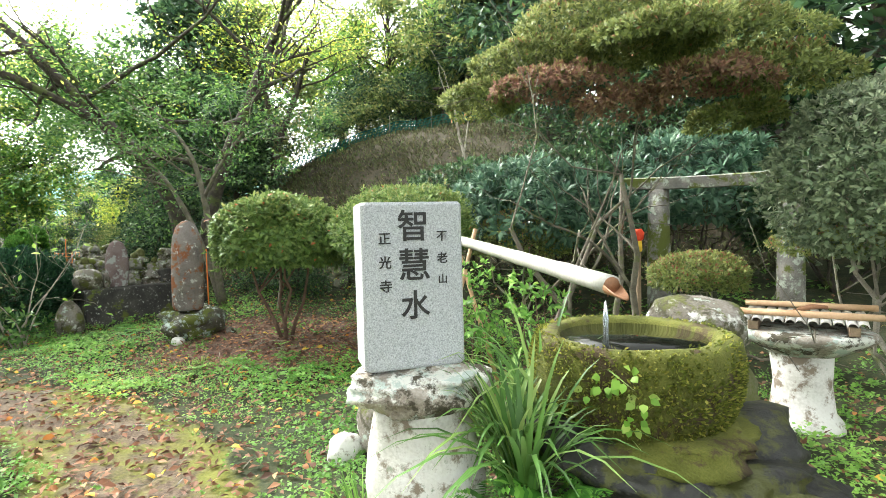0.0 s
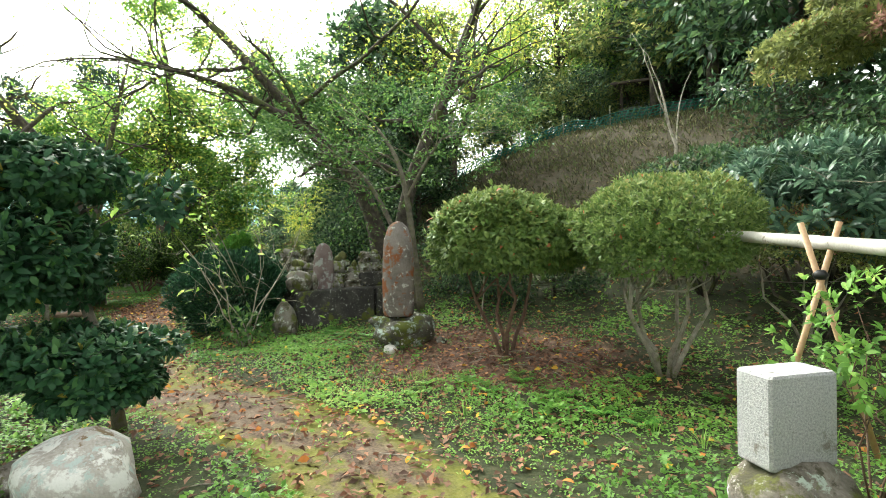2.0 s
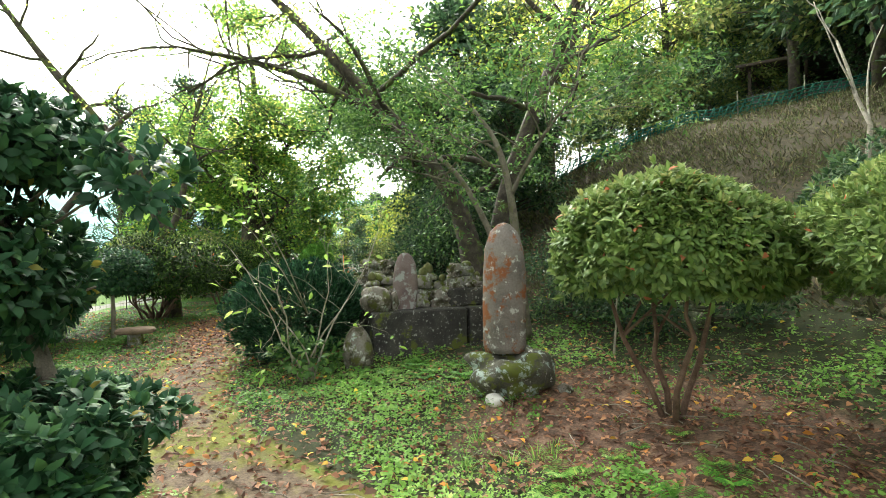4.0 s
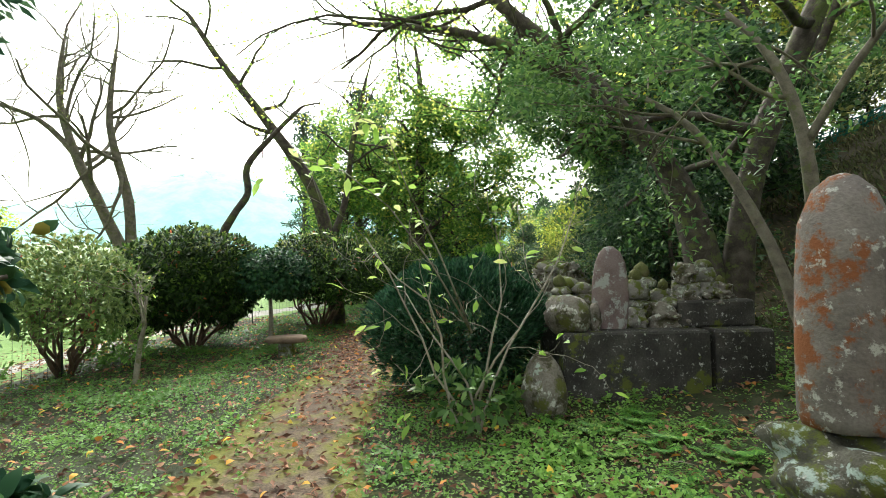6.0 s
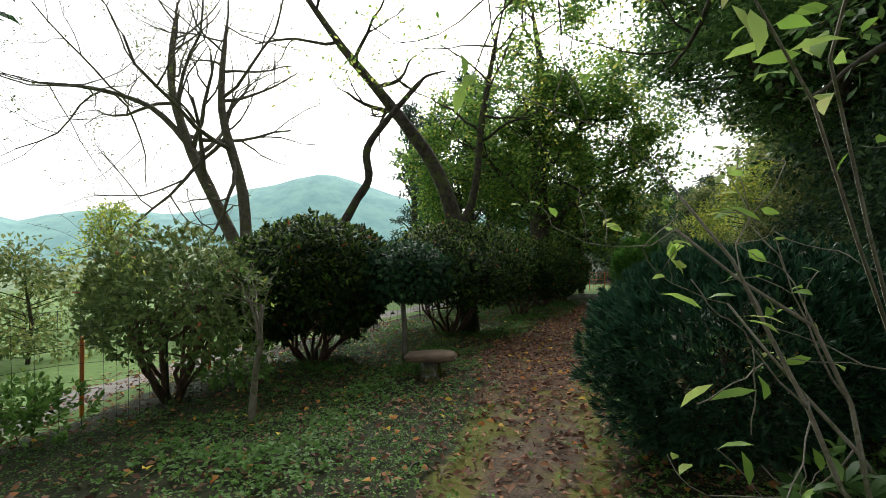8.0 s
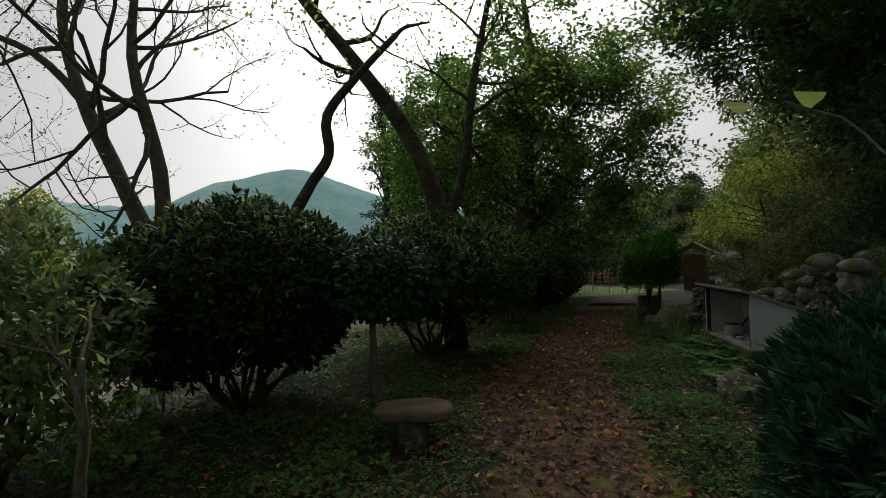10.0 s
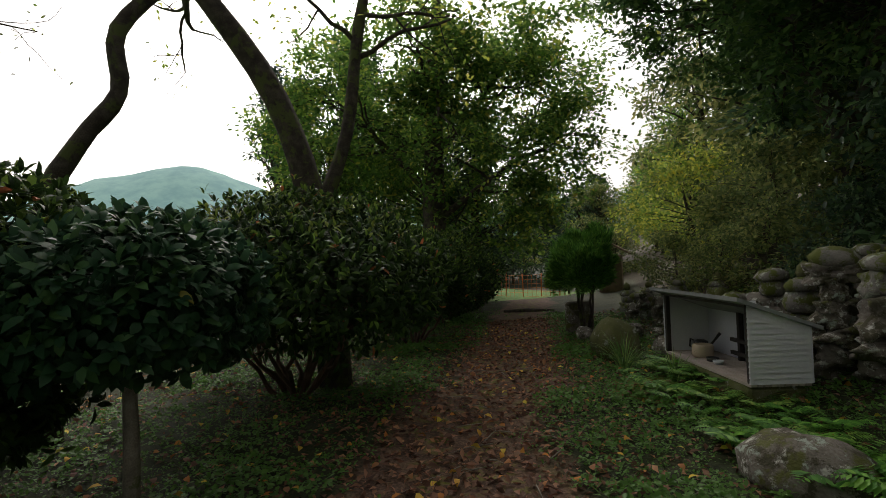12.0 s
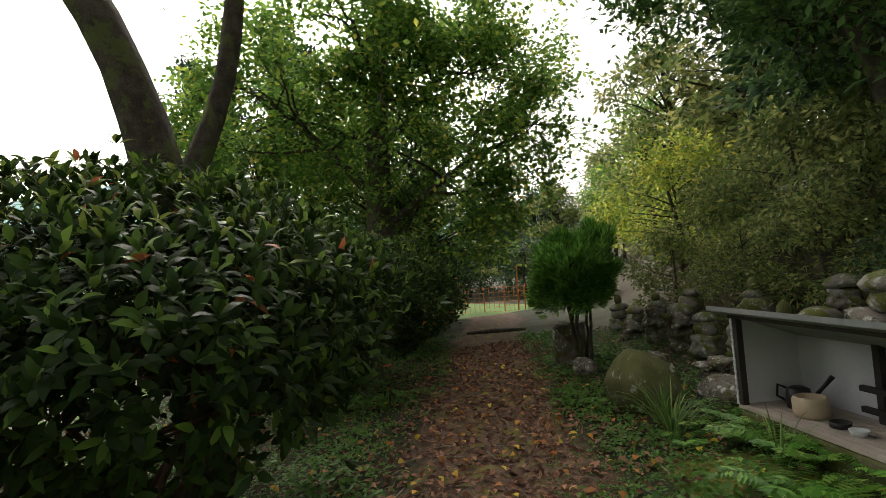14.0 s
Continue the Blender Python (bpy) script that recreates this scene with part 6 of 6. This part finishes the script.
# ---- small plants and leaves on the ground ----
def blades(name, x, y, n, length, width, spread_r, mat, label, z=None, arch=0.9, single=False):
    """A tuft of arching strap leaves, each a bent ribbon."""
    z = gz(x, y) if z is None else z
    vs, fs, vv, k = [], [], [], 0
    for i in range(n):
        a = rng.uniform(0, 6.28)
        o = np.array([math.cos(a), math.sin(a), 0])
        sd = np.array([-o[1], o[0], 0])
        L = length * rng.uniform(0.6, 1.15)
        lean = rng.uniform(0.25, 1.0) * arch
        p0 = o * rng.uniform(0, 0.08)
        val = rng.random()
        for j in range(6):
            u = j / 5
            p = p0 + o * L * spread_r * lean * (u ** 1.3) + np.array([0, 0, 1]) * L * (u - lean * 0.75 * u ** 2.4)
            w = width * (1 - u ** 2.2) * (0.6 + 0.4 * min(1, u * 4)) * 0.5 + 0.0006
            vs += [p - sd * w, p + np.array([0, 0, -w * 0.4]), p + sd * w]
            vv += [val] * 3
            if j:
                for q in (0, 1):
                    fs.append([k + 3 * j - 3 + q, k + 3 * j - 2 + q, k + 3 * j + 1 + q, k + 3 * j + q])
        k += 18
    if single:
        t = thing(name, (x, y, z), label, "plant")
        for i in range(n):
            part("leaf", mesh_of("leaf", vs[18 * i:18 * i + 18], fs[:10], mat, True, vv[18 * i:18 * i + 18]), t)
        return t
    return solid(name, mesh_of(name, vs, fs, mat, True, vv), (x, y, z), label, "plant")


IR = "clump of long arching strap leaves beside the basin"
for x, y, z, n, L in ((0.42, 3.3, 0.55, 60, 0.66), (0.33, 3.42, 0.62, 36, 0.55), (0.38, 3.85, 0.6, 40, 0.8), (0.2, 3.85, 0.5, 30, 0.7)):
    blades("iris_clump", x, y, n, L, 0.026, 0.9, L_GRASS, IR, z, 1.15, True)
for x, y, n, L in ((-0.42, 3.45, 90, 0.42), (-0.62, 3.3, 60, 0.35), (-0.25, 3.1, 40, 0.3)):
    blades("grass_clump", x, y, n, L, 0.007, 0.9, L_HERB, "fine dark green grass tuft by the pedestal")
for x, y, n, L in ((-14.75, 9.9, 60, 0.55), (-14.95, 10.1, 40, 0.5), (-13.9, 9.7, 30, 0.4)):
    blades("grass_clump", x, y, n, L, 0.01, 1.0, L_GRASS, "arching pale-edged grass tuft before the shelter")
for k in range(26):
    s = rng.random()
    x, y = rng.uniform(-5, -0.6), rng.uniform(3.2, 6.5)
    if path_distance(x, y) > 0.7:
        blades("grass_tuft", x, y, 26, 0.16, 0.006, 1.0, L_HERB, "low tuft of green grass")


def fern_mesh(n_fronds, L, mat, seed):
    r2 = np.random.default_rng(seed)
    ps, ws, fs2, ln = [], [], [], []
    for i in range(n_fronds):
        a = 2 * math.pi * i / n_fronds + r2.uniform(-0.3, 0.3)
        o = np.array([math.cos(a), math.sin(a), 0])
        sd = np.array([-o[1], o[0], 0])
        l1 = L * r2.uniform(0.7, 1.15)
        for j in range(16):
            u = (j + 1) / 16
            c = o * l1 * u * 0.9 + np.array([0, 0, l1 * (1.1 * u - 0.85 * u * u) + 0.02])
            for s in (-1, 1):
                ps.append(c)
                ws.append(sd * s + o * 0.45 - np.array([0, 0, 0.15]))
                fs2.append(np.array([0, 0, 1.0]) + o * 0.2)
                ln.append(l1 * 0.3 * math.sin(math.pi * min(1, 0.15 + 0.9 * u)) + 0.008)
    ln = np.array(ln)
    return leaf_mesh("fronds", np.array(ps), np.array(ws), np.array(fs2), ln, ln * 0.28 + 0.003, mat, None, 0.1)


FERNS = [fern_mesh(7, 0.34, L_FERN, 1), fern_mesh(6, 0.28, L_FERN, 2), fern_mesh(8, 0.3, L_HERB, 3)]


def fern(x, y, s, k, z=None, lab="green fern with feathery fronds"):
    ob = solid("fern", FERNS[k % 3], (x, y, gz(x, y) if z is None else z), lab, "fern", "ferns")
    ob.matrix_basis = ob.matrix_basis @ Matrix.Rotation(rng.uniform(0, 6.28), 4, "Z") @ Matrix.Scale(s, 4)


fern(0.52, 3.3, 0.8, 0, 0.5)
fern(0.66, 3.34, 0.6, 1, 0.55)
fern(0.35, 3.2, 0.65, 0, 0.45)
for k in range(46):
    u = rng.random()
    fern(-11.2 - 3.4 * u + rng.normal() * 0.2, 8.35 + 1.6 * u + rng.uniform(-0.35, 0.55), rng.uniform(0.7, 1.15), k)
for k in range(40):
    fern(rng.uniform(-7.4, -5.9), rng.uniform(6.2, 7.3), rng.uniform(0.35, 0.6), k)
for k in range(22):
    fern(rng.uniform(-4.2, -0.8), rng.uniform(5.4, 7.6), rng.uniform(0.4, 0.7), k)
for k in range(30):
    x = rng.uniform(-17.5, -11.5)
    fern(x, np.interp(x, FOOT_X, FOOT_Y) + rng.uniform(0.3, 2.6), rng.uniform(0.6, 1.0), k)
for k, (dx, dy, dz) in enumerate(((-0.08, -0.44, 0.3), (0.0, -0.45, 0.33), (0.06, -0.45, 0.24), (-0.14, -0.42, 0.26), (0.02, -0.45, 0.16))):
    t = thing("basin_seedling", (0.79 + dx, 3.88 + dy, 0.66 + dz), "pale yellow-green seedling in the basin's moss", "plant")
    for q in sphere_dirs(9) * 0.03:
        part("leaf", leaf_mesh("leaf", q[None], q[None] + np.array([0, -0.02, -0.02]), np.array([[0, -1.0, 0.4]]), 0.042, 0.03, L_LIME, None, 0.1, True), t)


def scatter(n, lo, hi, keep):
    x, y = rng.uniform(lo[0], hi[0], n), rng.uniform(lo[1], hi[1], n)
    k = rng.random(n) < keep(x, y)
    return x[k], y[k]


def nearness(x, y):
    """Distance from the garden's trodden stretch of the way."""
    return np.hypot(path_distance(x, y), np.clip(-18.5 - x, 0, 99))


def patch(x, y, f, s):
    return 0.5 + 0.25 * np.sin(f * x + s) * np.cos(f * 1.3 * y + 2 * s) + 0.25 * np.sin(f * 2.3 * x + y * f + s * 3) * np.cos(f * 1.9 * y - x * f)


def herb_keep(x, y):
    d = path_distance(x, y)
    foot = y - np.interp(x, FOOT_X, FOOT_Y)
    fence = np.interp(x, [-22, -18, -14.8, -11.1, -10.6, -10.5], [8.8, 5.2, 3.2, 1.9, 0.0, -4])
    k = np.clip((d + 0.5 * (patch(x, y, 2.1, 1.0) - 0.5) - 0.42) / 0.35, 0.03, 1)
    k = k * np.clip(1.3 - litter_mark(x, y) * 1.4 + 0.9 * (patch(x, y, 2.9, 3.0) - 0.45), 0.1, 1)
    k = k * (y > fence) * np.clip(1 - (foot - 0.3) / 1.2, 0.06, 1)
    k = k * np.clip(patch(x, y, 1.3, 4.0) * 1.8, 0.25, 1)
    return k * np.clip(1.25 - nearness(x, y) / 5.5, 0.1, 1)


def herbs():
    x, y = scatter(195000, (-22, -0.5), (3.2, 13.5), herb_keep)
    per = 4
    n = len(x)
    base = np.stack([x, y, ground_z(x, y)], 1)
    tall = np.clip(patch(x, y, 1.7, 6.0) * 1.5 - 0.1, 0.35, 1.25) * rng.uniform(0.6, 1.3, n)
    h = 0.012 + rng.uniform(0.0, 0.085, n) * tall
    p = np.repeat(base + np.stack([np.zeros(n), np.zeros(n), h], 1), per, 0) + rng.normal(size=(n * per, 3)) * np.array([0.018, 0.018, 0.008])
    way = rng.normal(size=(n * per, 3)) * np.array([1, 1, 0.3]) + np.array([0, 0, 0.25])
    face = rng.normal(size=(n * per, 3)) * 0.35 + np.array([0, 0, 1])
    # Greens darken west of x -8: that stretch's shade is put into the colour.
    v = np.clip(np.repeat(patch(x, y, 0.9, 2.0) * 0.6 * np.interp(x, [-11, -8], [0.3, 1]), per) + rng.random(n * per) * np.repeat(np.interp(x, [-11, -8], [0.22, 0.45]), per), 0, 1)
    near = np.repeat(np.clip(nearness(x, y) / 6, 0.7, 1.6), per)
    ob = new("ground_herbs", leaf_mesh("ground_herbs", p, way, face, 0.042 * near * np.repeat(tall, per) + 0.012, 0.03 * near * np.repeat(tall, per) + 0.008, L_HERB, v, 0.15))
    tagged(ob, "low green clover-like herbs and weeds on the ground", "herbs", kind="stuff")


def fallen():
    def keep(x, y):
        return np.clip(0.22 + litter_mark(x, y) * 1.4, 0, 1) * np.clip(1.4 - nearness(x, y) / 8, 0.05, 1)
    x, y = scatter(120000, (-20, 0), (3.5, 14), keep)
    n = len(x)
    p = np.stack([x, y, ground_z(x, y) + rng.uniform(0.006, 0.035, n)], 1)
    v = np.minimum(rng.random(n) * 0.75 + 0.3 * patch(x, y, 2.7, 5.0), 0.92)
    size = rng.uniform(0.035, 0.085, n)
    ob = new("leaf_litter", leaf_mesh("leaf_litter", p, rng.normal(size=(n, 3)) * np.array([1, 1, 0.3]), rng.normal(size=(n, 3)) * 0.45 + np.array([0, 0, 1]), size, size * 0.52, L_LITTER, v, 0.3))
    tagged(ob, "brown dry leaf litter", "leaves", kind="stuff")
    x, y = scatter(7000, (-19, 0), (3.5, 11), lambda a, b: np.clip(1.3 - nearness(a, b) / 6, 0.02, 1) * (0.6 + 0.4 * (a < -10)))
    n = len(x)
    p = np.stack([x, y, ground_z(x, y) + rng.uniform(0.025, 0.05, n)], 1)
    v = np.where(rng.random(n) < 0.55, rng.uniform(0.8, 1.0, n), rng.uniform(0.3, 0.8, n))
    ob = new("fallen_leaves", leaf_mesh("fallen_leaves", p, rng.normal(size=(n, 3)) * np.array([1, 1, 0.2]), rng.normal(size=(n, 3)) * 0.4 + np.array([0, 0, 1]), 0.07, 0.042, L_FALLEN, v, 0.3, True))
    tagged(ob, "scattered orange, yellow and brown fallen leaves", "leaves", kind="stuff")


def twigs():
    """Thin broken twigs lying on the litter."""
    x, y = scatter(1500, (-18, 3), (0, 11), lambda a, b: np.clip(litter_mark(a, b) * 0.9, 0, 1))
    s = Geo()
    for a, b in zip(x, y):
        w, L = rng.uniform(0, 6.28), rng.uniform(0.08, 0.4)
        dx, dy = math.cos(w) * L / 2, math.sin(w) * L / 2
        k = rng.uniform(-0.15, 0.15)
        s.tube([(a - dx, b - dy, gz(a - dx, b - dy) + 0.02), (a - dy * k, b + dx * k, gz(a, b) + 0.035), (a + dx, b + dy, gz(a + dx, b + dy) + 0.02)], [0.005, 0.0045, 0.002], 4)
    tagged(new("twigs", s.mesh("twigs", PALEBARK)), "thin pale broken twigs lying on the leaf litter", "twigs", kind="stuff")


herbs()
fallen()
twigs()


def slope_grass():
    x, y = scatter(90000, (-16, 9), (3, 24), lambda a, b: ((b - np.interp(a, FOOT_X, FOOT_Y)) > 0.4) * np.clip(patch(a, b, 1.1, 3) * 1.4 - 0.1, 0.1, 1))
    n = len(x)
    p = np.stack([x, y, ground_z(x, y)], 1)
    ob = new("slope_grass", leaf_mesh("slope_grass", p, rng.normal(size=(n, 3)) * 0.5 + np.array([0, -0.5, 0.5]), rng.normal(size=(n, 3)) + np.array([0, -1, 1]), rng.uniform(0.08, 0.22, n), 0.035, L_SLOPE))
    tagged(ob, "thin dry grass and stubble on the slope", "grass", kind="stuff")


L_SLOPE = leafy("dry_grass", [(0, (0.035, 0.04, 0.018)), (0.55, (0.085, 0.085, 0.035)), (0.85, (0.08, 0.12, 0.035)), (1, (0.2, 0.17, 0.08))], 0.8, 0.3)
slope_grass()
